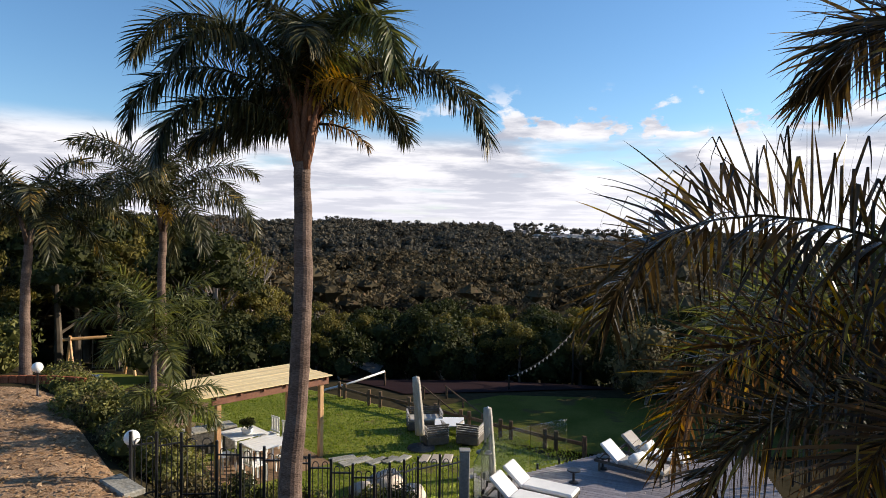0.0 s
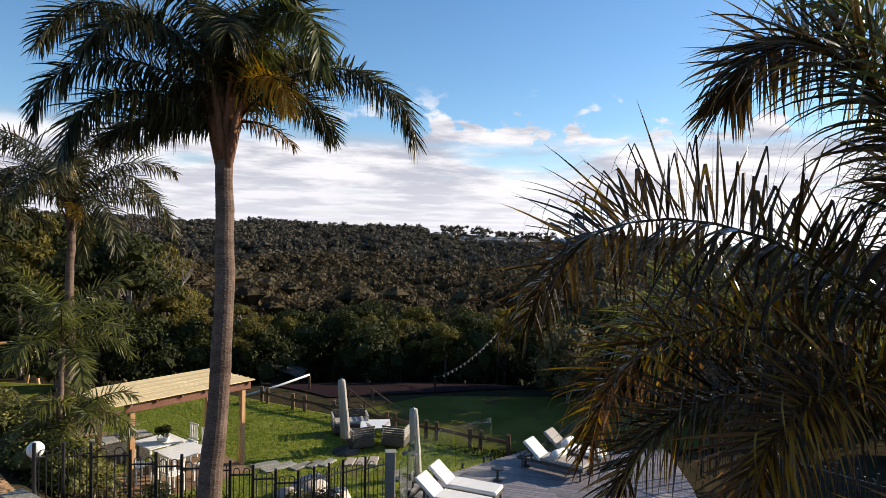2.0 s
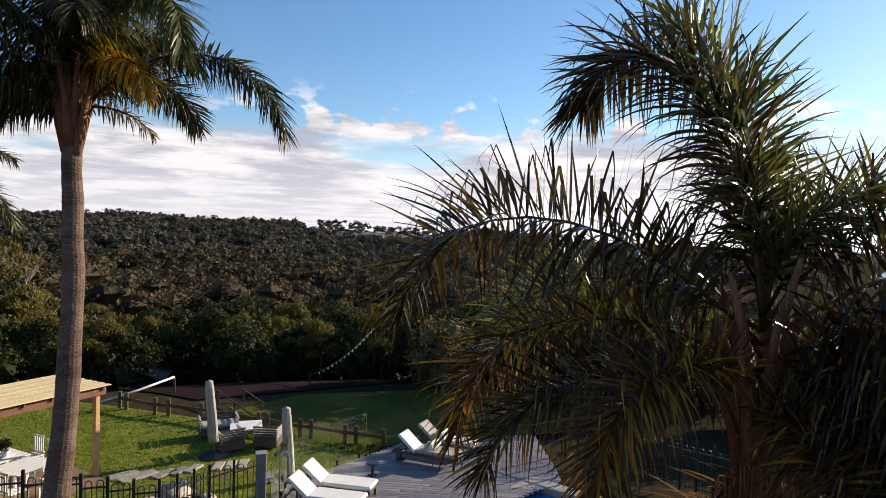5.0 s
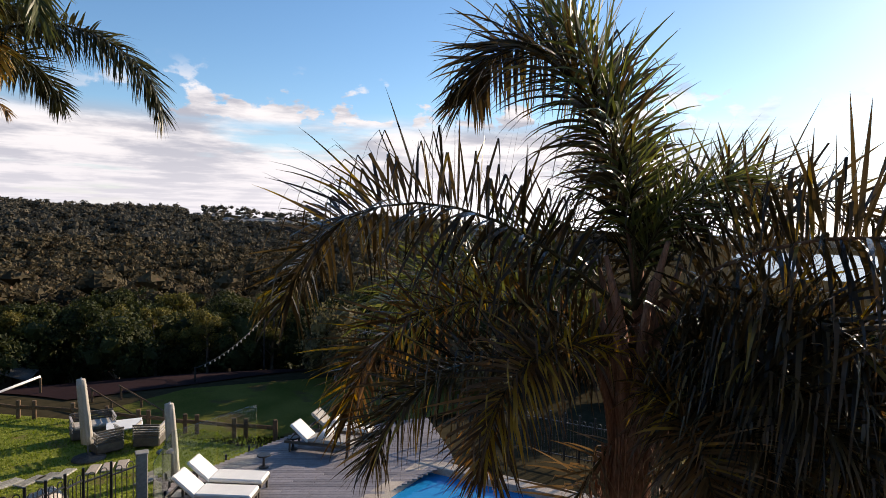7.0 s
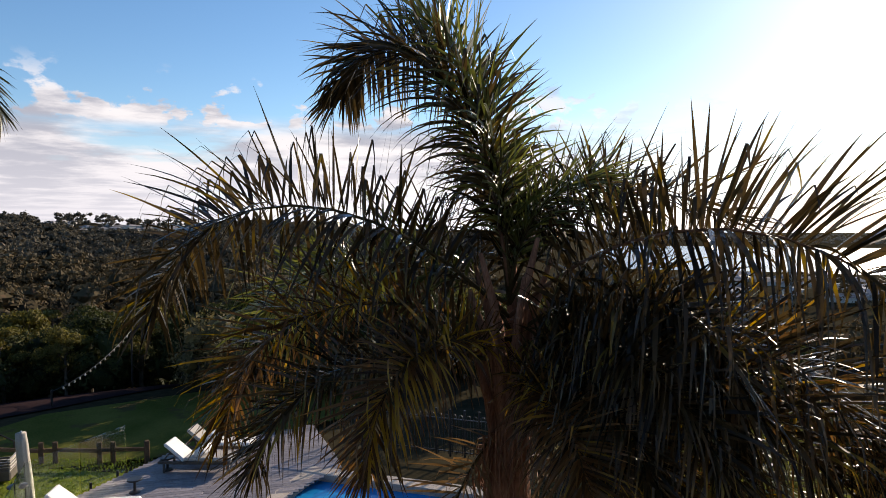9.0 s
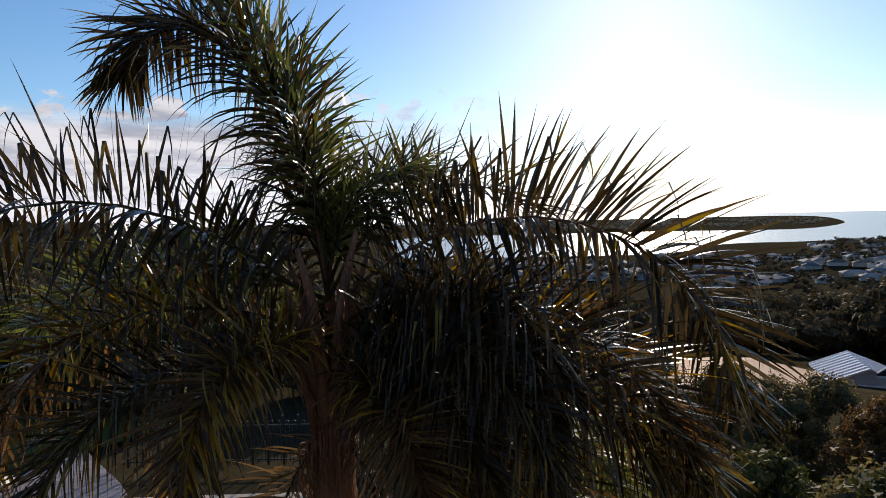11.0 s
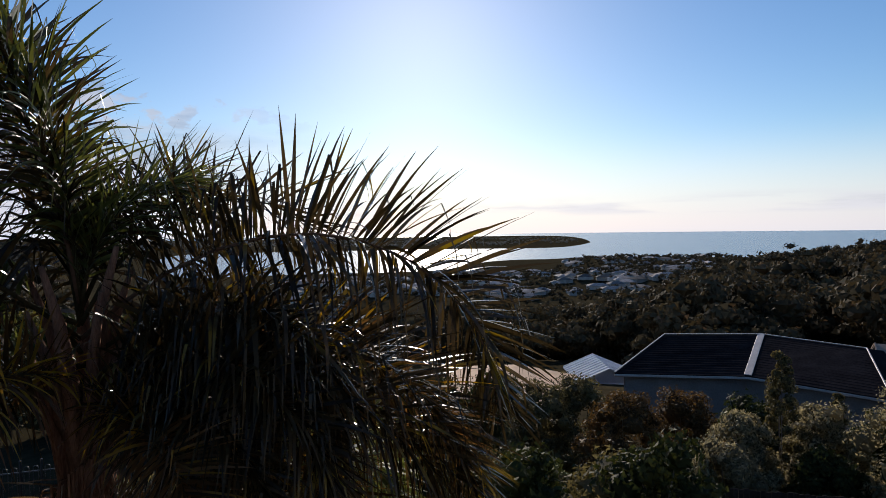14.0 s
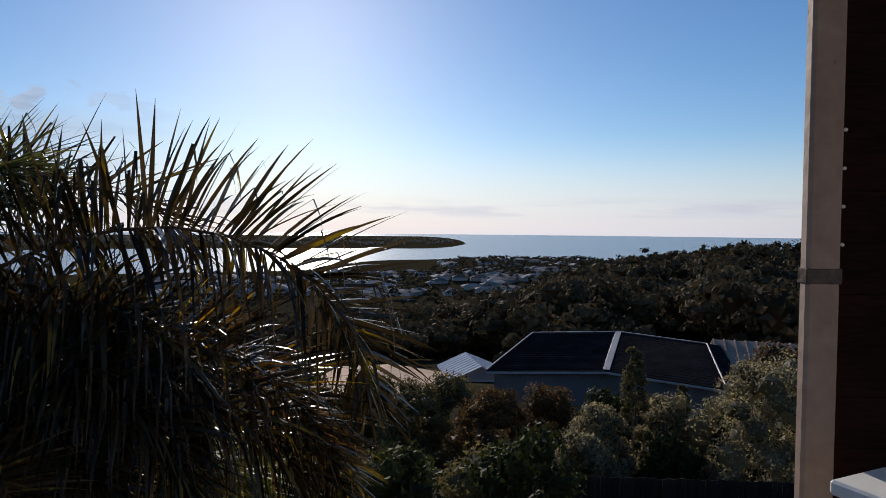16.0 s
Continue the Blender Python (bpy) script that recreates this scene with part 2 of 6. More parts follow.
M_POT = surface("white_ceramic", (0.70, 0.70, 0.68), (0.80, 0.80, 0.78), 4.0, 0.3, 20, 0.05)
M_BRICK = surface("red_brick_edge", (0.20, 0.06, 0.03), (0.36, 0.13, 0.07), 4.0, 0.9, 25, 0.4, vary=0.2)
M_BARK = surface("palm_bark", (0.075, 0.050, 0.040), (0.21, 0.148, 0.118), 2.0, 0.85, 22, 0.7, stretch=(1, 1, 2.5))
M_BOOT = surface("palm_leaf_boot", (0.12, 0.055, 0.036), (0.30, 0.155, 0.098), 3.0, 0.9, 25, 0.6, stretch=(4, 4, 0.6))
M_TRUNK = surface("gum_bark", (0.05, 0.04, 0.032), (0.15, 0.125, 0.10), 1.5, 0.9, 12, 0.5)
# Midrib browns darkened in colour for the shade of the leaflets round them.
M_RACHIS = surface("palm_rachis", (0.030, 0.022, 0.010), (0.065, 0.048, 0.022), 4.0, 0.85, 20, 0.1)
M_RACHIS_BROWN = surface("brown_palm_rachis", (0.075, 0.040, 0.026), (0.15, 0.085, 0.055), 4.0, 0.85, 20, 0.1)
M_FROND = foliage("palm_leaflet", (0.015, 0.011, 0.006), (0.080, 0.054, 0.024), 0.24, 0.22, (0.22, 0.15, 0.03), 0.10, 0.30)
M_FROND_FAR = foliage("sunlit_palm_leaflet", (0.018, 0.020, 0.008), (0.072, 0.068, 0.026), 0.42, 0.18, (0.26, 0.17, 0.045), 0.09, 0.2)
# Brown lower leaflets, warmed and lightened in colour for the golden sunlight on them.
M_FROND_WARM = foliage("sun_warmed_tone_palm_leaflet", (0.034, 0.020, 0.010), (0.18, 0.098, 0.040), 0.24, 0.38, (0.32, 0.20, 0.03), 0.17, 0.30)
M_FROND_GOLD = foliage("dying_palm_leaflet", (0.34, 0.20, 0.03), (0.52, 0.33, 0.06), 0.5, 0.35)
M_FROND_DEAD = foliage("brown_palm_leaflet", (0.12, 0.07, 0.03), (0.24, 0.15, 0.075), 0.7, 0.15)
M_GUM = foliage("gum_leaves", (0.054, 0.049, 0.014), (0.175, 0.146, 0.038), 0.7, 0.25, (0.15, 0.09, 0.045), 0.12, 0.12)
M_GUM_FAR = foliage("far_gum_leaves", (0.016, 0.014, 0.009), (0.125, 0.098, 0.056), 0.8, 0.12, (0.14, 0.09, 0.055), 0.10, 0.05, 0.11)
# Paler, greyer gum leaves: the ridge's distance haze is mixed into their colour.
M_GUM_RIDGE = foliage("haze_tinted_ridge_leaves", (0.036, 0.035, 0.028), (0.125, 0.108, 0.080), 0.85, 0.12, (0.12, 0.09, 0.06), 0.06, 0.03, 0.09)
# Headland scrub: aerial haze over the bay is put into this pale leaf colour.
M_HAZESCRUB = foliage("haze_paled_scrub", (0.10, 0.10, 0.095), (0.24, 0.23, 0.21), 0.9, 0.3, spec=0.03)
# Leaf tones set low, so the colour deepens the shade in the foliage.
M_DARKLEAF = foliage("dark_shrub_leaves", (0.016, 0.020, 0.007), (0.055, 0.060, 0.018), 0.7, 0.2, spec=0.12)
M_HEDGE = foliage("hedge_leaves", (0.06, 0.066, 0.017), (0.20, 0.19, 0.055), 0.6, 0.25, spec=0.2)
M_SILVER = foliage("silver_shrub_leaves", (0.055, 0.048, 0.026), (0.33, 0.28, 0.165), 0.6, 0.38, spec=0.2)
M_RUST = foliage("rusty_shrub_leaves", (0.030, 0.020, 0.010), (0.15, 0.088, 0.036), 0.7, 0.25, spec=0.15)
M_OLIVE = foliage("olive_shrub_leaves", (0.034, 0.030, 0.014), (0.18, 0.145, 0.065), 0.7, 0.28, spec=0.2)
M_FRESH = foliage("fresh_palm_leaflet", (0.046, 0.054, 0.016), (0.14, 0.142, 0.040), 0.38, 0.36, spec=0.25)
M_LITTER = foliage("dry_leaf", (0.16, 0.09, 0.04), (0.48, 0.33, 0.20), 0.8, 0.1, spec=0.1)
M_TWIG = surface("dead_twig", (0.16, 0.13, 0.11), (0.30, 0.26, 0.22), 3.0, 0.9, 20, 0.2)
M_ROOF = surface("dark_roof_tile", (0.013, 0.012, 0.014), (0.027, 0.025, 0.028), 1.5, 0.95, 10, 0.1)
M_CAP = surface("pale_roof_capping", (0.40, 0.35, 0.32), (0.55, 0.49, 0.45), 2.0, 0.5, 12, 0.1)
M_WALLGREY = surface("painted_house_wall", (0.19, 0.17, 0.165), (0.26, 0.24, 0.23), 1.2, 0.85, 14, 0.15)
M_ROOFPALE = surface("pale_steel_roof", (0.62, 0.64, 0.70), (0.74, 0.76, 0.80), 1.5, 0.9, 12, 0.1)
M_ROOFTAN = surface("tan_flat_roof", (0.58, 0.40, 0.27), (0.70, 0.50, 0.35), 1.2, 0.85, 14, 0.15)
M_ROOFRUST = surface("weathered_ribbed_roof", (0.26, 0.17, 0.12), (0.42, 0.29, 0.21), 1.2, 0.7, 14, 0.2)
M_PINKWALL = surface("salmon_render", (0.42, 0.19, 0.13), (0.54, 0.27, 0.19), 1.0, 0.85, 14, 0.15)
M_GLASSDARK = surface("window_glass", (0.02, 0.025, 0.03), (0.04, 0.045, 0.05), 1.0, 0.08, 5, 0.0)
M_TOWNWALL = surface("town_wall", (0.34, 0.31, 0.28), (0.62, 0.58, 0.53), 0.05, 0.85, 1.0, 0.0, vary=0.35)
M_TOWNROOF = surface("town_roof", (0.15, 0.13, 0.125), (0.46, 0.43, 0.42), 0.05, 0.9, 1.0, 0.0, vary=0.6)
M_BALCONY = surface("chipped_cream_post", (0.33, 0.225, 0.17), (0.45, 0.32, 0.245), 1.4, 0.7, 24, 0.2, stain=((0.10, 0.065, 0.05), 9.0, 0.68))
M_BAND = surface("rusty_band", (0.09, 0.07, 0.06), (0.20, 0.15, 0.13), 12.0, 0.85, 40, 0.4)
M_DARKWOOD = surface("dark_stained_boards", (0.012, 0.006, 0.005), (0.028, 0.013, 0.010), 2.0, 0.85, 14, 0.2, stretch=(1, 1, 6))
M_FENCE = surface("dark_paling", (0.014, 0.012, 0.011), (0.036, 0.032, 0.030), 2.0, 0.9, 16, 0.3, vary=0.25)
M_RENDER = surface("house_render", (0.55, 0.50, 0.44), (0.66, 0.61, 0.55), 1.0, 0.85, 20, 0.1)


def glow_globe():
    m, nt, bsdf = material("opal_globe")
    bsdf.inputs["Base Color"].default_value = (0.82, 0.80, 0.76, 1)
    bsdf.inputs["Roughness"].default_value = 0.25
    return m


M_GLOBE = glow_globe()


def water(name, colour, rough, scale, bump, dist):
    m, nt, bsdf = material(name)
    bsdf.inputs["Base Color"].default_value = (*colour, 1)
    bsdf.inputs["Roughness"].default_value = rough
    bsdf.inputs["IOR"].default_value = 1.33
    co = nt.nodes.new("ShaderNodeTexCoord")
    n = nt.nodes.new("ShaderNodeTexNoise")
    n.inputs["Scale"].default_value, n.inputs["Detail"].default_value = scale, 6
    nt.links.new(co.outputs["Object"], n.inputs["Vector"])
    b = nt.nodes.new("ShaderNodeBump")
    b.inputs["Strength"].default_value, b.inputs["Distance"].default_value = bump, dist
    nt.links.new(n.outputs[0], b.inputs["Height"])
    nt.links.new(b.outputs[0], bsdf.inputs["Normal"])
    return m


M_SEA = water("sea_water", (0.025, 0.085, 0.17), 0.22, 0.05, 0.5, 1.5)
M_POOL = water("pool_water", (0.01, 0.22, 0.50), 0.06, 1.2, 0.3, 0.05)


def pane_glass():
    m, nt, bsdf = material("clear_glass")
    bsdf.inputs["Base Color"].default_value = (0.85, 0.93, 0.90, 1)
    bsdf.inputs["Roughness"].default_value = 0.02
    bsdf.inputs["Transmission Weight"].default_value = 1.0
    bsdf.inputs["IOR"].default_value = 1.45
    return m


M_GLASS = pane_glass()


# ---- mesh helpers ----
def thing(name, at, label, category, group="", kind="", turn=0.0):
    ob = new(name)
    ob.matrix_basis = pose(*at, 0, 0, turn)
    return tagged(ob, label, category, group, kind)


def link_mesh(name, me, mat_, parent=None, label=""):
    if mat_ is not None and not me.materials:
        me.materials.append(mat_)
    ob = new(name, me)
    if parent is not None:
        ob.parent = parent
    if label:
        tagged(ob, label)
    return ob


def part(name, bm, mat_, parent=None, label="", smooth=False):
    me = bpy.data.meshes.new(name)
    if smooth:
        for f in bm.faces:
            f.smooth = True
    bm.to_mesh(me)
    bm.free()
    return link_mesh(name, me, mat_, parent, label)


def raw(name, verts, faces, mat_, parent=None, label="", smooth=False):
    """A mesh from numpy arrays of vertices (n, 3) and equal-sided faces (m, k)."""
    verts, faces = np.asarray(verts, np.float32), np.asarray(faces, np.int32)
    me = bpy.data.meshes.new(name)
    me.vertices.add(len(verts))
    me.vertices.foreach_set("co", verts.ravel())
    k = faces.shape[1]
    me.loops.add(faces.size)
    me.loops.foreach_set("vertex_index", faces.ravel())
    me.polygons.add(len(faces))
    me.polygons.foreach_set("loop_start", np.arange(0, faces.size, k, dtype=np.int32))
    me.polygons.foreach_set("use_smooth", np.full(len(faces), smooth))
    me.update(calc_edges=True)
    return link_mesh(name, me, mat_, parent, label)


def box(bm, cx, cy, cz, sx, sy, sz, bevel=0.0, m=None):
    """A box given by its centre and full sizes, with optional chamfered edges."""
    t = Matrix.Translation((cx, cy, cz)) @ (m or Matrix()) @ Matrix.Diagonal((sx, sy, sz, 1))
    r = bmesh.ops.create_cube(bm, size=1, matrix=t)
    if bevel:
        edges = list({e for v in r["verts"] for e in v.link_edges})
        bmesh.ops.bevel(bm, geom=edges, offset=bevel, segments=1, affect="EDGES", profile=0.5)
    return bm


def tube(bm, points, radii, sides=10, cap=True):
    """A round tube along points, with a radius at each."""
    points = [Vector(p) for p in points]
    rings = []
    for i, p in enumerate(points):
        d = (points[min(i + 1, len(points) - 1)] - points[max(i - 1, 0)]).normalized()
        u = d.cross(Vector((0.31, 0.95, 0.05))).normalized()
        w = d.cross(u)
        r = radii[i] if isinstance(radii, (list, tuple)) else radii
        rings.append([bm.verts.new(p + (u * math.cos(a) + w * math.sin(a)) * r) for a in (2 * math.pi * k / sides for k in range(sides))])
    for a, b in zip(rings, rings[1:]):
        for k in range(sides):
            bm.faces.new((a[k], a[(k + 1) % sides], b[(k + 1) % sides], b[k]))
    if cap:
        bm.faces.new(rings[0][::-1])
        bm.faces.new(rings[-1])
    return bm


def lathe(bm, profile, at=(0, 0, 0), sides=20):
    """A turned form from (radius, height) pairs."""
    rings = [[bm.verts.new((at[0] + r * math.cos(2 * math.pi * k / sides), at[1] + r * math.sin(2 * math.pi * k / sides), at[2] + h)) for k in range(sides)] for r, h in profile]
    for a, b in zip(rings, rings[1:]):
        for k in range(sides):
            bm.faces.new((a[k], a[(k + 1) % sides], b[(k + 1) % sides], b[k]))
    bm.faces.new(rings[0][::-1])
    bm.faces.new(rings[-1])
    return bm


def boxes(name, rows, mat_, parent, bevel=0.005, label=""):
    """Each box of rows (cx, cy, cz, sx, sy, sz) as a part of its own."""
    for row in rows:
        bm = bmesh.new()
        box(bm, *row, bevel)
        part(name, bm, mat_, parent, label)


def bar(bm, a, b, w, h, bevel=0.0):
    """A straight squared bar from a to b, w wide and h deep."""
    a, b = Vector(a), Vector(b)
    d = b - a
    m = d.to_track_quat("X", "Z").to_matrix().to_4x4()
    mid = (a + b) / 2
    return box(bm, mid.x, mid.y, mid.z, d.length, w, h, bevel, m)


# ---- ground ----
def smooth(lo, hi, v):
    t = np.clip((v - lo) / (hi - lo), 0, 1)
    return t * t * (3 - 2 * t)


AZ_STOPS = (-180, -110, -60, -30, 0, 22, 40, 55, 70, 84, 92, 100, 112, 130, 180)
R_STOPS = (24, 40, 70, 130, 250, 450, 650, 850, 1000, 1300, 1500, 2200, 4950)
HEIGHTS = {
    -180: (2, 3, 4, 6, 10, 16, 20, 24, 26, 26, 26, 26, 26),
    -110: (2, 2, 2, 2, 4, 10, 18, 24, 26, 26, 26, 20, 10),
    -60: (1.8, 0, -3, -8, -12, -4, 6, 14, 16, 14, 10, 5, 0),
    -30: (0, -1.5, -5, -13, -22, -12, 0, 9, 12, 10, 5, 0, 0),
    0: (0, -3.5, -8, -18, -30, -20, -6, 6, 9, 8, 4, 0, 0),
    22: (0, -3.5, -9, -20, -34, -30, -16, -3, 0, 0, -5, -10, -20),
    40: (-0.5, -4, -9, -20, -34, -38, -36, -30, -20, -10, -12, -30, -45),
    55: (-1, -3, -8, -20, -36, -42, -45, -51, -53, -56, -54, -37, -56),
    70: (-1.5, -3, -8, -21, -38, -42, -45, -51, -55, -56, -54, -36, -56),
    84: (-2.5, -3.5, -8, -22, -39, -43, -45, -48.5, -48, -54, -54, -38, -56),
    92: (-2.7, -3.5, -8, -20, -34, -41, -42, -44, -44, -53, -56, -56, -56),
    100: (-2.7, -3.5, -7, -15, -24, -31, -36, -42, -44, -54, -56, -56, -56),
    112: (-2, -3, -6, -10, -15, -17, -26, -35, -46, -56, -56, -56, -56),
    130: (-1, -2, -4, -6, -7, -5, -6, 0, -20, -50, -56, -56, -56),
    180: (2, 3, 4, 6, 10, 16, 20, 24, 26, 26, 26, 26, 26),
}


def far_height(x, y):
    az, r = np.degrees(np.arctan2(x, y)), np.hypot(x, y)
    cols = np.array([np.interp(np.log(np.maximum(r, 1)), np.log(R_STOPS), HEIGHTS[a]) for a in AZ_STOPS])
    i = np.clip(np.searchsorted(AZ_STOPS, az, "right") - 1, 0, len(AZ_STOPS) - 2)
    stops = np.array(AZ_STOPS, float)
    t = np.clip((az - stops[i]) / (stops[i + 1] - stops[i]), 0, 1)
    t = t * t * (3 - 2 * t)
    n = np.arange(len(az)) if np.ndim(az) else 0
    h = cols[i, n] * (1 - t) + cols[i + 1, n] * t if np.ndim(az) else cols[i] * (1 - t) + cols[i + 1] * t
    roll = (np.sin(x * 0.021 + 1.3) * np.cos(y * 0.017) + 0.5 * np.sin(x * 0.047 - y * 0.039)) * np.clip((r - 150) / 250, 0, 1) * 4 * np.clip((h + 49) / 8, 0, 1)
    return h + roll


def ground_z(x, y):
    """Height of the ground: the house terrace, the lower lawn and the falling land around."""
    x, y = np.asarray(x, float), np.asarray(y, float)
    r = np.hypot(x, y)
    far = far_height(np.atleast_1d(x).ravel(), np.atleast_1d(y).ravel()).reshape(x.shape)
    edge = np.where(x < -5.4, 11.0 + (-5.4 - x) * 1.25, np.where(x < 3, 11.0 - (x + 5.4) * 0.12, 10.0 - (x - 3) * 1.1))
    d = (y - edge) * np.where(x < -5.4, 0.62, np.where(x < 3, 1.0, 0.67))
    lower = np.where(x > 12.2, -np.minimum((x - 12.2) * 0.35, 3.0) * (1 - smooth(4, 14, y)), 0.0)
    high = (1 - smooth(-0.8, 3.4, d)) * (1 - smooth(8.5, 13, x))
    near = lower + (2.0 - lower) * high
    t = smooth(24, 40, r)
    return near * (1 - t) + far * t


def gz(x, y):
    return float(ground_z(x, y))


def build_ground():
    az = np.radians(np.arange(0, 360, 1.0))
    rings = np.concatenate([[0.01, 0.6, 1.5], np.arange(2.5, 44, 0.75), 44 * (4950 / 44) ** (np.arange(1, 75) / 74)])
    rr, aa = np.meshgrid(rings, az, indexing="ij")
    x, y = rr * np.sin(aa), rr * np.cos(aa)
    z = ground_z(x, y)
    # sunk under the deck and hollowed for the pool
    z = np.where((x > 1.2) & (x < 14) & (y > 7) & (y < 20.4) & (z < 0.6), z - 0.12, z)
    pa, pb = (x - 7.35) * 0.561 + (y - 14.55) * -0.828, (x - 7.35) * -0.828 + (y - 14.55) * -0.561
    z = np.where((pa > -0.9) & (pa < 6.7) & (pb > -0.9) & (pb < 3.9), np.minimum(z, -0.12), z)
    z = np.where((pa > 0.1) & (pa < 5.7) & (pb > 0.1) & (pb < 2.9), -1.6, z)
    n, k = rr.shape
    idx = np.arange(n * k).reshape(n, k)
    a, b = idx[:-1], idx[1:]
    f = np.stack([a, b, np.roll(b, -1, 1), np.roll(a, -1, 1)], -1).reshape(-1, 4)
    g = raw("ground", np.stack([x, y, z], -1).reshape(-1, 3), f[:, ::-1], M_GROUND, smooth=True)
    tagged(g, "dark bush floor falling away from the garden to the bay", "ground", kind="structure")


build_ground()


def patch(name, corners, mat_, lift, step, label, category, ripple=0.0):
    """A sheet over the ground inside a convex outline given anticlockwise."""
    xs, ys = [c[0] for c in corners], [c[1] for c in corners]
    bm = bmesh.new()
    nx, ny = max(int((max(xs) - min(xs)) / step), 1), max(int((max(ys) - min(ys)) / step), 1)
    m = Matrix.Translation(((max(xs) + min(xs)) / 2, (max(ys) + min(ys)) / 2, 0)) @ Matrix.Diagonal(((max(xs) - min(xs)) / 2, (max(ys) - min(ys)) / 2, 1, 1))
    bmesh.ops.create_grid(bm, x_segments=nx, y_segments=ny, size=1, matrix=m)
    for (x0, y0), (x1, y1) in zip(corners, corners[1:] + corners[:1]):
        bmesh.ops.bisect_plane(bm, geom=bm.verts[:] + bm.edges[:] + bm.faces[:], plane_co=(x0, y0, 0), plane_no=(y1 - y0, x0 - x1, 0), clear_outer=True)
    z = ground_z(np.array([v.co.x for v in bm.verts]), np.array([v.co.y for v in bm.verts]))
    for v, h in zip(bm.verts, z):
        v.co.z = h + lift + ripple * noise.noise(v.co * 1.3)
    ob = part(name, bm, mat_, smooth=True)
    return tagged(ob, label, category, kind="structure")


patch("lawn", [(-6.6, 15.2), (-1.5, 14.6), (1.6, 15.2), (4.6, 18.6), (-1.2, 23.0), (-5.5, 27.5), (-9.6, 25.5)], M_LAWN, 0.03, 0.3, "mown green lawn below the terrace", "lawn")
patch("lawn_2", [(1.6, 19.8), (4.6, 18.66), (12.5, 18.6), (14, 25), (2.5, 25.5), (-1.0, 23.1)], M_LAWN_SHADE, 0.035, 0.4, "patchy green grass beyond the rail fence, darkened for tree shade", "lawn")
patch("lawn_3", [(-22, 28), (-13, 24.5), (-13.5, 33), (-22, 37)], M_LAWN, 0.04, 0.5, "shaded green grass round the swing", "lawn")
patch("path", [(-11.5, 4), (-4.4, 4), (-5.35, 11.0), (-10.9, 17.9), (-16, 17.9)], M_GRAVEL, 0.03, 0.3, "brown gravel path strewn with fallen leaves", "path", 0.03)
patch("soil_bank", [(-12.5, 19.5), (-8.6, 16.4), (-7.0, 18.6), (-8.9, 24.5)], M_SOIL, 0.035, 0.4, "bare sandy soil bank beside the pergola", "ground", 0.04)
patch("court", [(-4.5, 29.0), (-1.0, 25.0), (3.0, 26.2), (8.0, 27), (6.5, 34), (-3, 36)], M_COURT, 0.05, 0.5, "dark red sunken court behind the rail fence, shade put into its colour", "court")

sea_n = 256
sea_a = np.linspace(0, 2 * np.pi, sea_n, endpoint=False)
sea_v = np.concatenate([np.stack([r * np.sin(sea_a), r * np.cos(sea_a), np.full(sea_n, -50.0)], -1) for r in (600, 1500, 4960)])
sea_i = np.arange(sea_n)
sea_f = np.concatenate([np.stack([k * sea_n + sea_i, k * sea_n + np.roll(sea_i, -1), (k + 1) * sea_n + np.roll(sea_i, -1), (k + 1) * sea_n + sea_i], -1) for k in (0, 1)])
tagged(raw("water", sea_v, sea_f[:, ::-1], M_SEA), "blue sea and glittering bay reaching the horizon", "sea", kind="structure")


# ---- plants ----
RNG = np.random.default_rng(7)


def rachis_line(az, el, length, droop, power, sweep, n=22):
    """The midrib of a frond: it leaves at el degrees and bends over by droop towards its tip."""
    p = np.zeros(3)
    out = [p.copy()]
    for i in range(n):
        s = (i + 0.5) / n
        e, a = radians(max(el - droop * s ** power, -88)), radians(az + sweep * s)
        p = p + length / n * np.array([math.sin(a) * math.cos(e), math.cos(a) * math.cos(e), math.sin(e)])
        out.append(p.copy())
    return np.array(out)


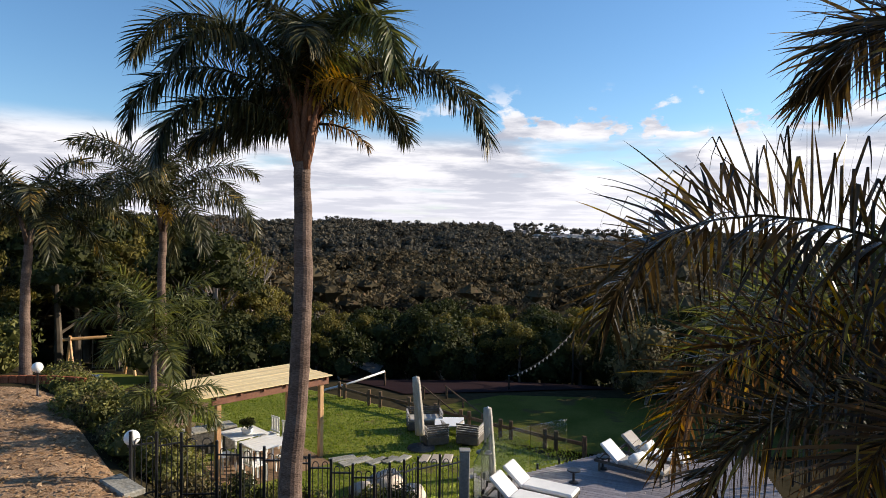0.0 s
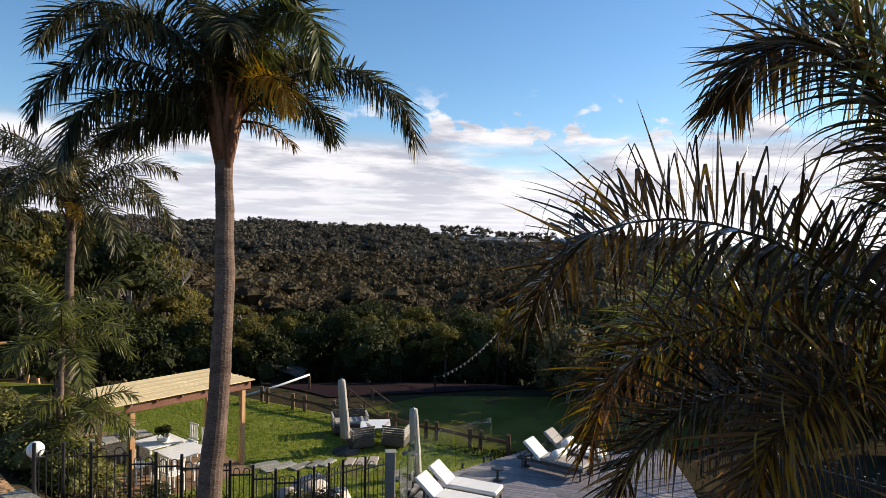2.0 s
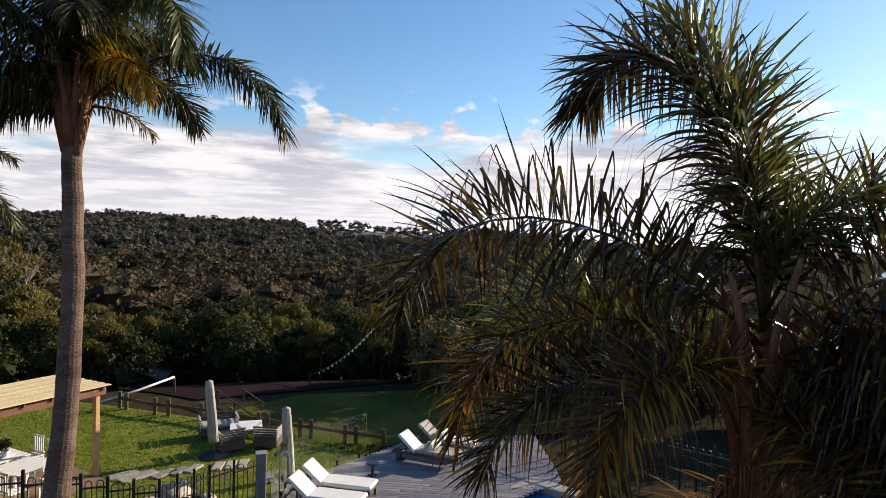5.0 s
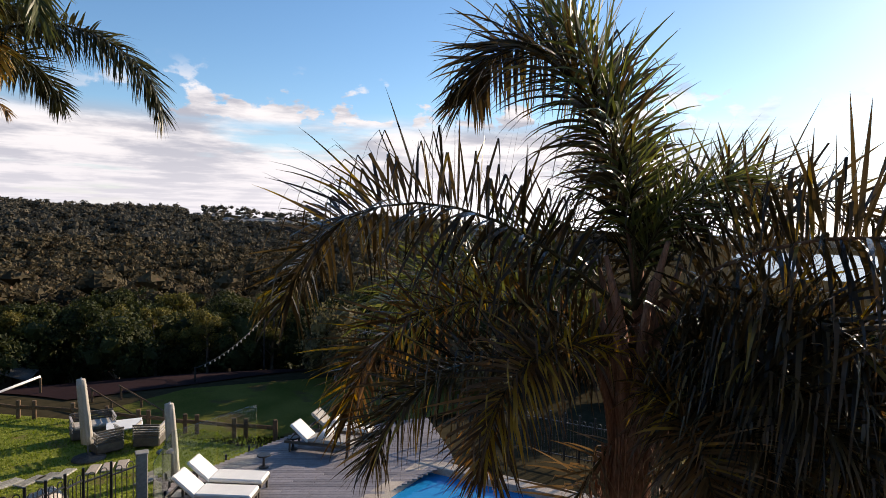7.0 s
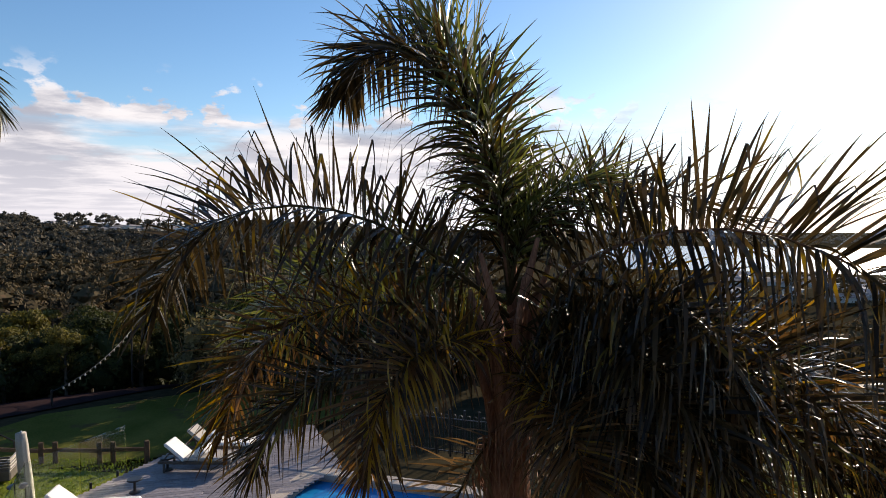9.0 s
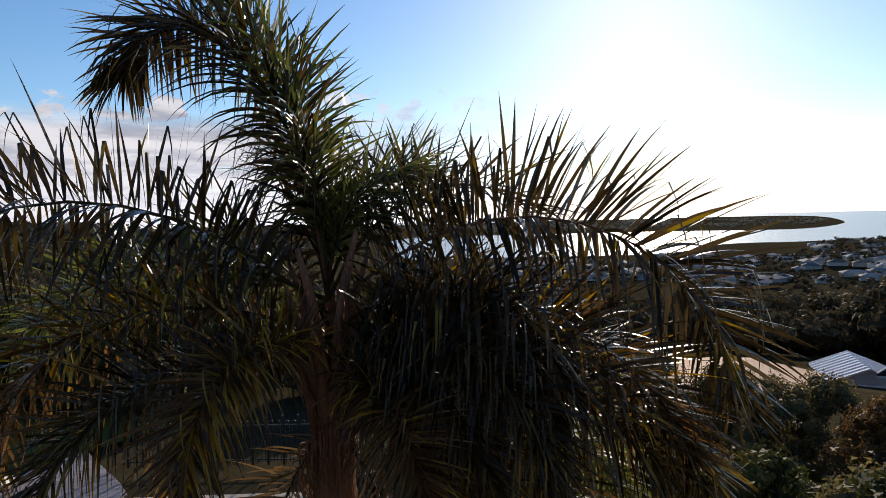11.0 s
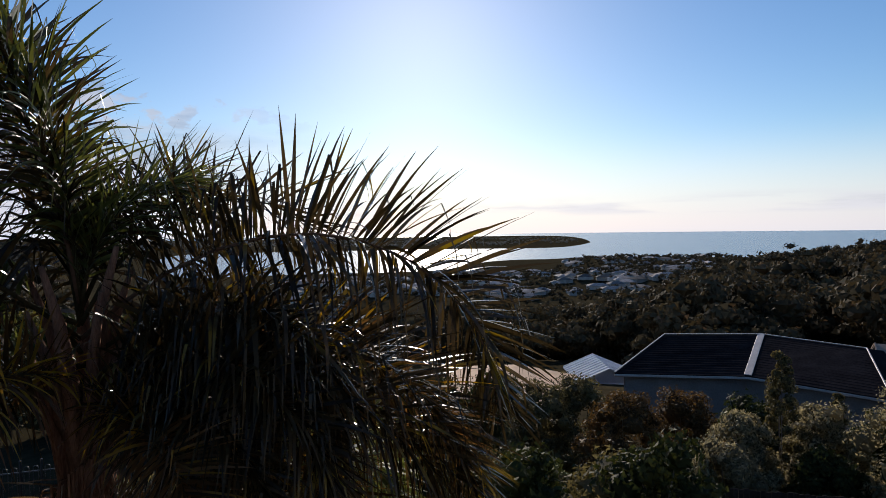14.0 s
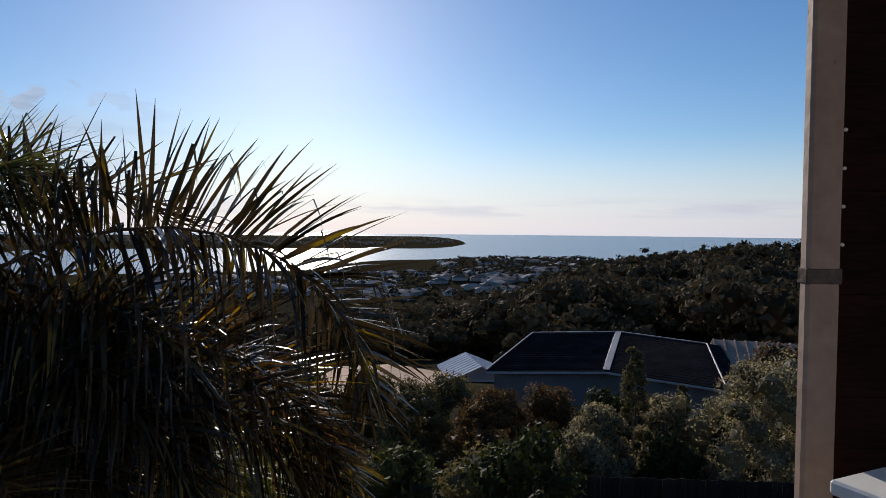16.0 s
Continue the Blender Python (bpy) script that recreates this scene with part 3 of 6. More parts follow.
def frond_mesh(line, pairs, leaf, width, droop, rng, sections=4, kink=0.25, ragged=0.22, bare=0.13, planes=(-0.5, 0.15, 0.8), lean0=0.35):
    """Leaflets in clusters along a midrib: each cluster fans out in several planes; low leaflets hang, high ones stand and snap near the tip."""
    seg = np.linalg.norm(line[1:] - line[:-1], axis=1)
    s_of = np.concatenate([[0], np.cumsum(seg)]) / seg.sum()
    k_pl = len(planes)
    nodes = max(pairs // k_pl, 4)
    count = nodes * 2 * k_pl
    at = bare + (0.995 - bare) * np.linspace(0, 1, nodes) ** 0.92
    s = np.repeat(at, 2 * k_pl) + rng.normal(0, 0.28 / nodes, count)
    s = np.clip(s, 0.02, 0.999)
    side = np.tile(np.repeat([1.0, -1.0], k_pl), nodes)
    plane = np.tile(np.asarray(planes, float), 2 * nodes)
    high = (plane - min(planes)) / max(max(planes) - min(planes), 1e-3)
    plane = plane + rng.normal(0, 0.14, count)
    base = np.stack([np.interp(s, s_of, line[:, k]) for k in range(3)], -1)
    tang = np.stack([np.interp(s, s_of, np.gradient(line[:, k])) for k in range(3)], -1)
    tang /= np.linalg.norm(tang, axis=1)[:, None]
    flat = np.cross(tang, [0, 0, 1.0])
    norm = np.linalg.norm(flat, axis=1)[:, None]
    flat = np.where(norm > 0.05, flat / np.maximum(norm, 0.05), np.array([1.0, 0, 0]))
    up = np.cross(flat, tang)
    lean = lean0 + 1.1 * s ** 3 + rng.normal(0, 0.10, count)
    way = side[:, None] * flat * np.cos(plane)[:, None] + up * np.sin(plane)[:, None] + tang * lean[:, None]
    way /= np.linalg.norm(way, axis=1)[:, None]
    size = leaf * np.interp(s, [0, 0.15, 0.4, 0.75, 1], [0.40, 0.62, 0.98, 0.94, 0.58]) * rng.uniform(1 - ragged, 1.08, count)
    bend = droop * rng.uniform(0.6, 1.3, count) * (1.7 - 1.35 * high)
    creased = rng.random(count) < kink
    crease_at = rng.uniform(0.5, 0.85, count)
    fall = rng.uniform(0.5, 1.6, count)[:, None]
    w = np.cross(way, up + 0.45 * rng.normal(size=(count, 3)))
    w /= np.maximum(np.linalg.norm(w, axis=1)[:, None], 1e-3)
    taper = np.interp(np.linspace(0, 1, sections + 1), [0, 0.12, 0.4, 0.75, 1], [0.45, 0.95, 1.0, 0.6, 0.05])
    pos, verts = base.copy(), []
    d = way.copy()
    thick = width * rng.uniform(0.7, 1.15, count)
    for j in range(sections + 1):
        half = w * (thick * 0.5 * taper[j])[:, None]
        verts += [pos - half, pos + half]
        q = (j + 1) / sections
        d = d + np.array([0, 0, -1.0]) * (bend / sections * (0.4 + 1.2 * q))[:, None]
        d = np.where((creased & (q > crease_at))[:, None], d * 0.45 + side[:, None] * flat * 0.25 + np.array([0, 0, -1.0]) * fall, d)
        d /= np.linalg.norm(d, axis=1)[:, None]
        pos = pos + d * (size / sections)[:, None]
    verts = np.stack(verts, 1).reshape(-1, 3)
    k = 2 * (sections + 1)
    quad = np.concatenate([[[2 * j, 2 * j + 1, 2 * j + 3, 2 * j + 2]] for j in range(sections)])
    faces = (np.arange(count)[:, None, None] * k + quad[None]).reshape(-1, 4)
    return verts, faces


def frond(parent, start, az, el, length, droop, power=1.3, sweep=0.0, pairs=80, leaf=0.55, width=0.03, leaf_droop=0.5, leaf_mat=None, rib_mat=None, rib=0.022, kink=0.25, name="frond", label="", sections=4, bare=0.13, planes=(-0.55, 0.0, 0.5), lean0=0.4):
    line = rachis_line(az, el, length, droop, power, sweep) + np.array(start)
    v, f = frond_mesh(line, pairs, leaf, width, leaf_droop, RNG, sections, kink, bare=bare, planes=planes, lean0=lean0)
    ob = raw(name, v, f, leaf_mat, parent, label)
    bm = bmesh.new()
    tube(bm, [tuple(p) for p in line[::2]], [rib * (1 - 0.85 * i / 11) for i in range(12)], 6)
    part("rachis", bm, rib_mat or M_RACHIS, ob, smooth=True)
    return ob


def palm_trunk(parent, points, r0, r1, ring=0.11, mat_=None, name="trunk"):
    """A trunk ringed by old leaf scars, swollen at its foot."""
    pts = [Vector(p) for p in points]
    total = sum((b - a).length for a, b in zip(pts, pts[1:]))
    n = max(int(total / ring), 4)
    line, radii = [], []
    for i in range(2 * n + 1):
        s = i / (2 * n)
        k = s * (len(pts) - 1)
        j = min(int(k), len(pts) - 2)
        p = pts[j].lerp(pts[j + 1], k - j)
        wob = 0.010 * math.sin(s * 9.0) + 0.006 * math.sin(s * 31)
        line.append(p + Vector((wob, wob * 0.6, 0)))
        foot = 0.45 * math.exp(-s * 9)
        radii.append((r0 + (r1 - r0) * s) * (1 + foot) * (1.014 if i % 2 else 0.992) * (1 + 0.02 * math.sin(s * 40) + 0.012 * math.sin(s * 97)))
    bm = bmesh.new()
    tube(bm, line, radii, 18)
    return part(name, bm, mat_ or M_BARK, parent, smooth=False)


def crown_boots(parent, at, r, height, count, mat_=None):
    """Old leaf bases wrapped round the neck of a palm."""
    for i in range(count):
        a = i * 2.4 + RNG.uniform(-0.2, 0.2)
        z0 = -height * 0.5 + height * 0.9 * i / count
        bm = bmesh.new()
        o = Vector((math.sin(a), math.cos(a), 0))
        p = [Vector(at) + o * r * 0.42 + Vector((0, 0, z0)), Vector(at) + o * r * 0.85 + Vector((0, 0, z0 + height * 0.3)), Vector(at) + o * r * 1.35 + Vector((0, 0, z0 + height * 0.62)), Vector(at) + o * r * 2.3 + Vector((0, 0, z0 + height * 0.95))]
        tube(bm, p, [r * 0.42, r * 0.38, r * 0.26, r * 0.12], 7)
        part("leaf_base", bm, mat_ or M_BOOT, parent, smooth=True)


def palm_crown(parent, top, count, length, leaf, pairs, seed, leaf_mat, width=0.03, lift=(10, 75), droop=(85, 115), skip=None, sections=3):
    rng = np.random.default_rng(seed)
    for i in range(count):
        az = i * 137.5 + rng.uniform(-14, 14)
        q = (i + 0.5) / count
        el = lift[0] + (lift[1] - lift[0]) * q + rng.uniform(-8, 8)
        frond(parent, top, az, el, length * rng.uniform(0.85, 1.08), rng.uniform(*droop) * (1 - 0.25 * q), 1.25, rng.uniform(-15, 15), pairs, leaf, width, 0.9, leaf_mat, None, 0.025, 0.1, sections=sections)


def leaf_cloud(blobs, per, leaf, rng, flat=0.6, aspect=0.42, corners=4):
    """Leaf clumps (bent pairs of triangles) spread through the outer part of rounded lobes: (x, y, z, rx, ry, rz) each."""
    blobs = np.asarray(blobs, float)
    n = len(blobs) * per
    b = np.repeat(blobs, per, 0)
    d = rng.normal(size=(n, 3))
    d /= np.linalg.norm(d, axis=1)[:, None]
    d[:, 2] = np.where(d[:, 2] < -0.35, -d[:, 2] * 0.7, d[:, 2])
    r = rng.uniform(0.55, 1.12, n) ** 0.6
    p = b[:, :3] + d * b[:, 3:6] * r[:, None]
    out = d * flat * 1.5 + rng.normal(size=(n, 3)) * 0.5
    out /= np.linalg.norm(out, axis=1)[:, None]
    u = np.cross(out, rng.normal(size=(n, 3)))
    u /= np.maximum(np.linalg.norm(u, axis=1)[:, None], 1e-3)
    v = np.cross(out, u)
    s = (leaf * rng.uniform(0.6, 1.5, n))[:, None]
    if corners == 3:
        verts = np.stack([p - u * s - v * s * aspect * 0.6, p + u * s - v * s * aspect * 0.6, p + v * s * aspect * 1.2], 1).reshape(-1, 3)
        return verts, np.arange(n * 3).reshape(n, 3)
    verts = np.stack([p - u * s, p + v * s * aspect + out * s * 0.15, p + u * s, p - v * s * aspect - out * s * 0.1], 1).reshape(-1, 3)
    faces = np.arange(n * 4).reshape(n, 4)
    return verts, faces


def ball():
    """A twenty-faced ball and an eight-faced one: (points, faces) each."""
    bm = bmesh.new()
    bmesh.ops.create_icosphere(bm, subdivisions=1, radius=1)
    one = (np.array([v.co[:] for v in bm.verts]), np.array([[v.index for v in f.verts] for f in bm.faces]))
    bm.free()
    eight = (np.array([(1, 0, 0), (0, 1, 0), (-1, 0, 0), (0, -1, 0), (0, 0, 1), (0, 0, -1)], float), np.array([(i, (i + 1) % 4, 4) for i in range(4)] + [((i + 1) % 4, i, 5) for i in range(4)]))
    return one, eight


BALLS = ball()


def with_mass(cloud, blobs, rng, share=0.75, fine=0, rough=0.16):
    """The leaves of a cloud, and the dense uneven inner foliage that one cannot see through."""
    v, f = cloud
    blobs = np.asarray(blobs, float)
    p, q = BALLS[fine]
    core = blobs[:, None, :3] + p[None] * blobs[:, None, 3:6] * share * rng.uniform(1 - rough, 1 + rough, (len(blobs), len(p), 1))
    f2 = (np.arange(len(blobs))[:, None, None] * len(p) + q[None]).reshape(-1, 3) + len(v)
    if f.shape[1] == 4:
        f = np.concatenate([f[:, [0, 1, 2]], f[:, [0, 2, 3]]])
    return np.concatenate([v, core.reshape(-1, 3)]), np.concatenate([f, f2])


def gum_variant(seed, lobes, per, leaf, spread=(1.0, 1.0), bare=False):
    """A gum tree of unit height: leaning trunk, limbs and a broken crown. Returns the meshes of trunk and limbs, and the crown's arrays."""
    rng = np.random.default_rng(seed)

    def limb_mesh(name, pts, radii, sides):
        bm = bmesh.new()
        tube(bm, pts, radii, sides)
        me = bpy.data.meshes.new(name)
        bm.to_mesh(me)
        bm.free()
        me.materials.append(M_TWIG if bare else M_TRUNK)
        return me

    lean = rng.uniform(-0.06, 0.06, 2)
    trunk = [(0, 0, -0.05), (lean[0] * 0.3, lean[1] * 0.3, 0.25), (lean[0], lean[1], 0.55), (lean[0] * 1.5, lean[1] * 1.4, 0.85)]
    wood = [limb_mesh("trunk", trunk, [0.028, 0.022, 0.014, 0.006], 8)]
    blobs = []
    for i in range(lobes):
        a = i * 2.4 + rng.uniform(-0.5, 0.5)
        h = rng.uniform(0.42, 0.93)
        wide = 0.26 * math.sin(math.pi * min(max((h - 0.2) / 0.85, 0.1), 0.95)) * spread[0] * rng.uniform(0.5, 1.2)
        c = np.array([lean[0] + math.cos(a) * wide, lean[1] + math.sin(a) * wide, h])
        root = (lean[0] * 0.8, lean[1] * 0.8, max(h - rng.uniform(0.15, 0.3), 0.2))
        mid = tuple((np.array(root) + c) / 2 + np.array([0, 0, -0.02]))
        if bare or i % 3 == 0:
            wood.append(limb_mesh("limb", [root, mid, tuple(c)], [0.010, 0.006, 0.002], 5))
        if bare:
            for k in range(3):
                tip = c + rng.normal(size=3) * 0.07 + np.array([0, 0, 0.05])
                wood.append(limb_mesh("twig", [mid, tuple((np.array(mid) + tip) / 2 + rng.normal(size=3) * 0.01), tuple(tip)], [0.004, 0.0025, 0.0008], 4))
        blobs.append((*c, *(rng.uniform(0.085, 0.15, 3) * np.array([1.1, 1.1, 0.75]) * spread[1])))
    cloud = leaf_cloud(blobs, per, leaf, rng, 0.6, 0.6, 3)
    return wood, cloud if bare else with_mass(cloud, blobs, rng, 0.6, 0, 0.3)


def arrays_mesh(name, arr, mat_):
    v, f = arr
    me = bpy.data.meshes.new(name)
    v, f = np.asarray(v, np.float32), np.asarray(f, np.int32)
    me.vertices.add(len(v))
    me.vertices.foreach_set("co", v.ravel())
    me.loops.add(f.size)
    me.loops.foreach_set("vertex_index", f.ravel())
    me.polygons.add(len(f))
    me.polygons.foreach_set("loop_start", np.arange(0, f.size, f.shape[1], dtype=np.int32))
    me.polygons.foreach_set("use_smooth", np.zeros(len(f), bool))
    me.update(calc_edges=True)
    me.materials.append(mat_)
    return me


# far woods: one joined crown mass
def at_polar(az, r):
    return r * np.sin(np.radians(az)), r * np.cos(np.radians(az))


def woods(name, count, r0, r1, az0, az1, size, lobes, per, leaf, seed, label, keep=None, height=1.0, leaves=None, limit=None):
    rng = np.random.default_rng(seed)
    az = rng.uniform(az0, az1, count)
    r = np.sqrt(rng.uniform(r0 ** 2, r1 ** 2, count))
    x, y = at_polar(az, r)
    z = ground_z(x, y)
    ok = z > -46.5
    if keep is not None:
        ok &= keep(az, r, x, y, rng)
    s = size * rng.uniform(0.55, 1.45, count)
    if limit is not None:
        ok &= (z + s * 0.95 - 6.5) / r < np.interp(az, *limit) + rng.uniform(-0.01, 0.006, count)
    x, y, z, s = x[ok], y[ok], z[ok], s[ok]
    n = len(x)
    off = rng.normal(size=(n, lobes, 3)) * np.array([0.30, 0.30, 0.16])
    c = np.stack([x, y, z + s * 0.62 * height], -1)[:, None] + off * s[:, None, None]
    rad = np.repeat((s[:, None, None] * rng.uniform(0.19, 0.35, (n, lobes, 1)) * (4 / lobes) ** 0.45), 3, 2) * np.array([1.15, 1.15, 0.85])
    blobs = np.concatenate([c, rad], -1).reshape(-1, 6)
    v, f = with_mass(leaf_cloud(blobs, per, leaf, rng, 0.9, 0.9, 3), blobs, rng, 0.62, 1, 0.35)
    ob = raw(name, v, f, leaves or M_GUM_FAR)
    return tagged(ob, label, "forest", kind="stuff")


def ridge_village(az, r, x, y, rng):
    """The built-up stretch of the far ridge keeps only a few trees."""
    return ~((az > 5.0) & (az < 18.5) & (r > 640) & (rng.uniform(0, 1, len(az)) > 0.10 + 0.5 * (r < 720)))


def clear_of_town(az, r, x, y, rng):
    town = (az > 58) & (az < 96) & (r > 400)
    return ~town


COAST = ([60, 78, 88, 92, 96, 101, 108, 114, 122], [-0.13, -0.130, -0.126, -0.108, -0.080, -0.052, -0.026, -0.002, 0.010])
woods("far_forest", 7400, 420, 1010, -44, 42, 10.0, 4, 15, 1.15, 11, "dense gum forest covering the far ridge, haze greyed into its leaf colour", ridge_village, leaves=M_GUM_RIDGE)
woods("valley_forest", 2300, 225, 420, -46, 42, 10.0, 8, 18, 0.70, 12, "olive gum forest filling the valley")
woods("valley_forest", 760, 130, 225, -46, 42, 9.5, 16, 26, 0.42, 21, "olive and brown gum crowns on the near side of the valley")
woods("coast_forest", 3000, 300, 1150, 76, 119, 9, 4, 12, 1.1, 13, "dark gum trees between the houses of the town", clear_of_town, limit=COAST)
woods("town_trees", 4000, 400, 1520, 66, 101, 5.0, 3, 8, 0.8, 18, "small dark trees between the houses of the town")
woods("hill_forest", 1840, 170, 330, 76, 121, 9.0, 8, 24, 0.48, 14, "dark backlit gum forest below the neighbouring house", limit=COAST)
woods("hill_forest", 480, 95, 170, 76, 121, 8.5, 16, 28, 0.36, 22, "dark backlit gum crowns behind the neighbouring house", limit=COAST)
woods("headland_forest", 1600, 1620, 2350, 50, 90, 4, 3, 8, 1.8, 15, "scrub on the headland across the bay, paled in colour for haze", leaves=M_HAZESCRUB)
woods("slope_scrub", 580, 85, 130, -46, 46, 7.5, 14, 38, 0.28, 16, "brown and olive scrub on the slope below the garden")
woods("slope_scrub", 280, 52, 85, -46, 46, 7.0, 13, 85, 0.17, 23, "olive scrub and small gums below the garden")
woods("near_scrub", 260, 46, 100, 70, 118, 6.0, 10, 50, 0.26, 17, "dark scrub and small gums below the neighbouring house", lambda az, r, x, y, rng: ~((x > 24) & (x < 52) & (y > -20) & (y < 5)), limit=COAST)
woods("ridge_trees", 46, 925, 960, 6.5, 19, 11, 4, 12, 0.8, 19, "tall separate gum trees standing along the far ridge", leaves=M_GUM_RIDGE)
woods("hilltop_trees", 46, 370, 470, 103, 119, 11, 6, 30, 0.5, 20, "tall dark gum trees standing out on the hilltop")


# individual trees behind the lawn
GUMS = [gum_variant(20 + i, 16, 330, 0.0145) for i in range(5)]
GUM_MESH = [(t, arrays_mesh("crown", c, M_GUM)) for t, c in GUMS]
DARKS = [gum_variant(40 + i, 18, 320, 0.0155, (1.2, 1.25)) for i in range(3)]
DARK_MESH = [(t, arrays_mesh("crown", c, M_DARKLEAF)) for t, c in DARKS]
BARES = [gum_variant(60 + i, 16, 10, 0.012, (0.9, 0.8), True) for i in range(2)]
BARE_MESH = [(t, arrays_mesh("crown", c, M_RUST)) for t, c in BARES]


def tree(meshes, x, y, height, wide, turn, label, group="trees behind the lawn", z=None):
    t, c = meshes
    ob = thing("tree", (x, y, gz(x, y) - 0.1 if z is None else z), label, "tree", group)
    ob.matrix_basis = pose(x, y, gz(x, y) - 0.1 if z is None else z, 0, 0, turn) @ Matrix.Diagonal((height * wide, height * wide, height, 1))
    for me in t:
        link_mesh(me.name.split(".")[0], me, None, ob)
    link_mesh("crown", c, None, ob)
    return ob


def top_for(az):
    """How far above or below the eye's level the tree tops stand, as a slope, by direction."""
    return float(np.interp(az, [-40, -30, -24, -20, -16, -12, -6, 0, 12, 20, 30, 55], [0.02, 0.045, 0.035, 0.02, -0.045, -0.085, -0.105, -0.10, -0.10, -0.115, -0.10, -0.09]))


tree_rng = np.random.default_rng(5)
for i in range(84):
    az = -42 + 104 * (i + 0.5) / 84 + tree_rng.uniform(-1, 1)
    r = (33, 39, 46, 55)[i % 4] + tree_rng.uniform(-2.5, 2.5)
    if az < -22:
        r += 7
    x, y = at_polar(az, r)
    h = 6.5 + r * (top_for(az) - tree_rng.uniform(0.0, 0.035)) - gz(x, y)
    if h < 2.5:
        continue
    pick = tree_rng.integers(0, 10)
    if -20 < az < -9 and i % 4 == 1:
        tree(BARE_MESH[i % 2], x, y, h * 1.1, 1.0, tree_rng.uniform(0, 360), "half bare grey tree with twiggy limbs behind the lawn")
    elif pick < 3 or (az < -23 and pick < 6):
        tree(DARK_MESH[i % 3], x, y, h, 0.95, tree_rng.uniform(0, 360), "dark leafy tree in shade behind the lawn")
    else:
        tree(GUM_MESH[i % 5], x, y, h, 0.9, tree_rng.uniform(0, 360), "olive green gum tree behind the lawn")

# a row of trees added on the sun side to shade the court
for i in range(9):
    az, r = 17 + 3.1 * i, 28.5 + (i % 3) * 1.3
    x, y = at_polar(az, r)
    tree(DARK_MESH[i % 3], x, y, 6.5 - r * 0.115 - gz(x, y), 1.15, 77 * i, "dark bushy tree added to shade the grass and court")

# more added trees, placed so that their shadows fall over the rough grass
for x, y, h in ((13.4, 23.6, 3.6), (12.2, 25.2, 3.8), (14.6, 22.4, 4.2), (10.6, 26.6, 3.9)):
    tree(DARK_MESH[int(x) % 3], x, y, h, 1.2, x * 40, "dark bushy tree added to shade the grass and court")

# ---- palms ----
# the near palm beside the balcony
NP = (3.70, 3.63, 5.76)
near_palm = thing("palm_tree", (3.66, 3.60, 2.0), "large backlit palm with dark glossy arching fronds beside the balcony", "palm tree")


palm_trunk(near_palm, [(0, 0, -0.3), (0.0, 0.0, 1.2), (0.02, 0.02, 2.3), (0.04, 0.03, 3.2)], 0.21, 0.16, 0.10, M_BOOT)
crown_boots(near_palm, (0.04, 0.03, 2.85), 0.15, 1.2, 18)
# dry fibre hanging round the neck of the trunk
for i in range(46):
    fa, fz = i * 2.4, 2.55 + 1.05 * ((i * 0.618) % 1.0)
    fo = Vector((math.sin(fa), math.cos(fa), 0))
    fp = Vector((0.04, 0.03, fz))
    bm = bmesh.new()
    tube(bm, [fp + fo * 0.13, fp + fo * (0.22 + 0.05 * math.sin(i)) + Vector((0, 0, 0.02)), fp + fo * (0.27 + 0.06 * math.sin(i * 1.7)) - Vector((0, 0, 0.28)), fp + fo * (0.25 + 0.07 * math.cos(i * 2.3)) - Vector((0, 0, 0.55 + 0.2 * math.sin(i * 3.1)))], [0.012, 0.011, 0.008, 0.003], 4)
    part("dry_strip", bm, M_BOOT, near_palm, "dry red-brown fibre strip" if i == 0 else "")
NEAR = (0.04, 0.03, 3.76)


def near_frond(dz, az, el, length, droop, power, sweep, pairs=150, leaf=0.92, mat_=None, label="", rib=M_RACHIS, kink=0.34, lean0=0.25, sag=0.55, planes=(-0.6, 0.1, 0.6, 1.1), bare=0.16):
    return frond(near_palm, (NEAR[0], NEAR[1], NEAR[2] + dz), az, el, length, droop, power, sweep, pairs, leaf, 0.034 * leaf, sag, mat_ or (M_FROND_WARM if dz <= -0.4 else M_FROND), rib, 0.019, kink, label=label, sections=6, planes=planes, lean0=lean0, bare=bare)


near_frond(0.0, -62.3, 43.5, 3.74, 116.3, 1.65, 32.5, 170, 0.95, kink=0.6, lean0=0.15, planes=(-0.7, 0.0, 0.9, 1.3))
near_frond(0.25, -32.5, 81.4, 3.54, 136.1, 2.2, 33.1, 260, 0.95, rib=M_RACHIS_BROWN, lean0=0.55, sag=0.75, kink=0.2, planes=(-0.4, 0.1, 0.55, 1.0), bare=0.12)
near_frond(0.0, 152.0, 44.0, 4.0, 134.0, 1.33, 5.1, 175, 1.0, rib=M_RACHIS_BROWN, kink=0.3, lean0=0.12, planes=(-0.7, 0.0, 0.9, 1.3))
near_frond(0.2, 81.5, 51.7, 3.12, 108.6, 1.57, -4.4, 110, 0.8, sag=0.7)
near_frond(-0.2, 166.2, 41.2, 2.53, 151.5, 1.54, 1.7, 150, 0.95, M_FROND, sag=0.9, planes=(-0.7, -0.1, 0.5))
near_frond(-0.3, 148.2, 28.4, 3.44, 107.4, 1.26, 19.7, 150, 0.9, sag=0.8)
near_frond(-0.2, -59.5, 28.2, 3.0, 113.8, 1.45, 22.9, 190, 0.75, M_FROND_WARM)
near_frond(-0.4, -76.7, 19.1, 2.42, 96.7, 1.58, 19.2, 190, 0.7, M_FROND)
near_frond(-0.4, -100.0, 38.3, 2.0, 140, 1.41, 8.5, 190, 0.62)
near_frond(0.1, -27.5, 28.9, 3.01, 74, 1.05, 7.0, 130, mat_=M_FRESH)
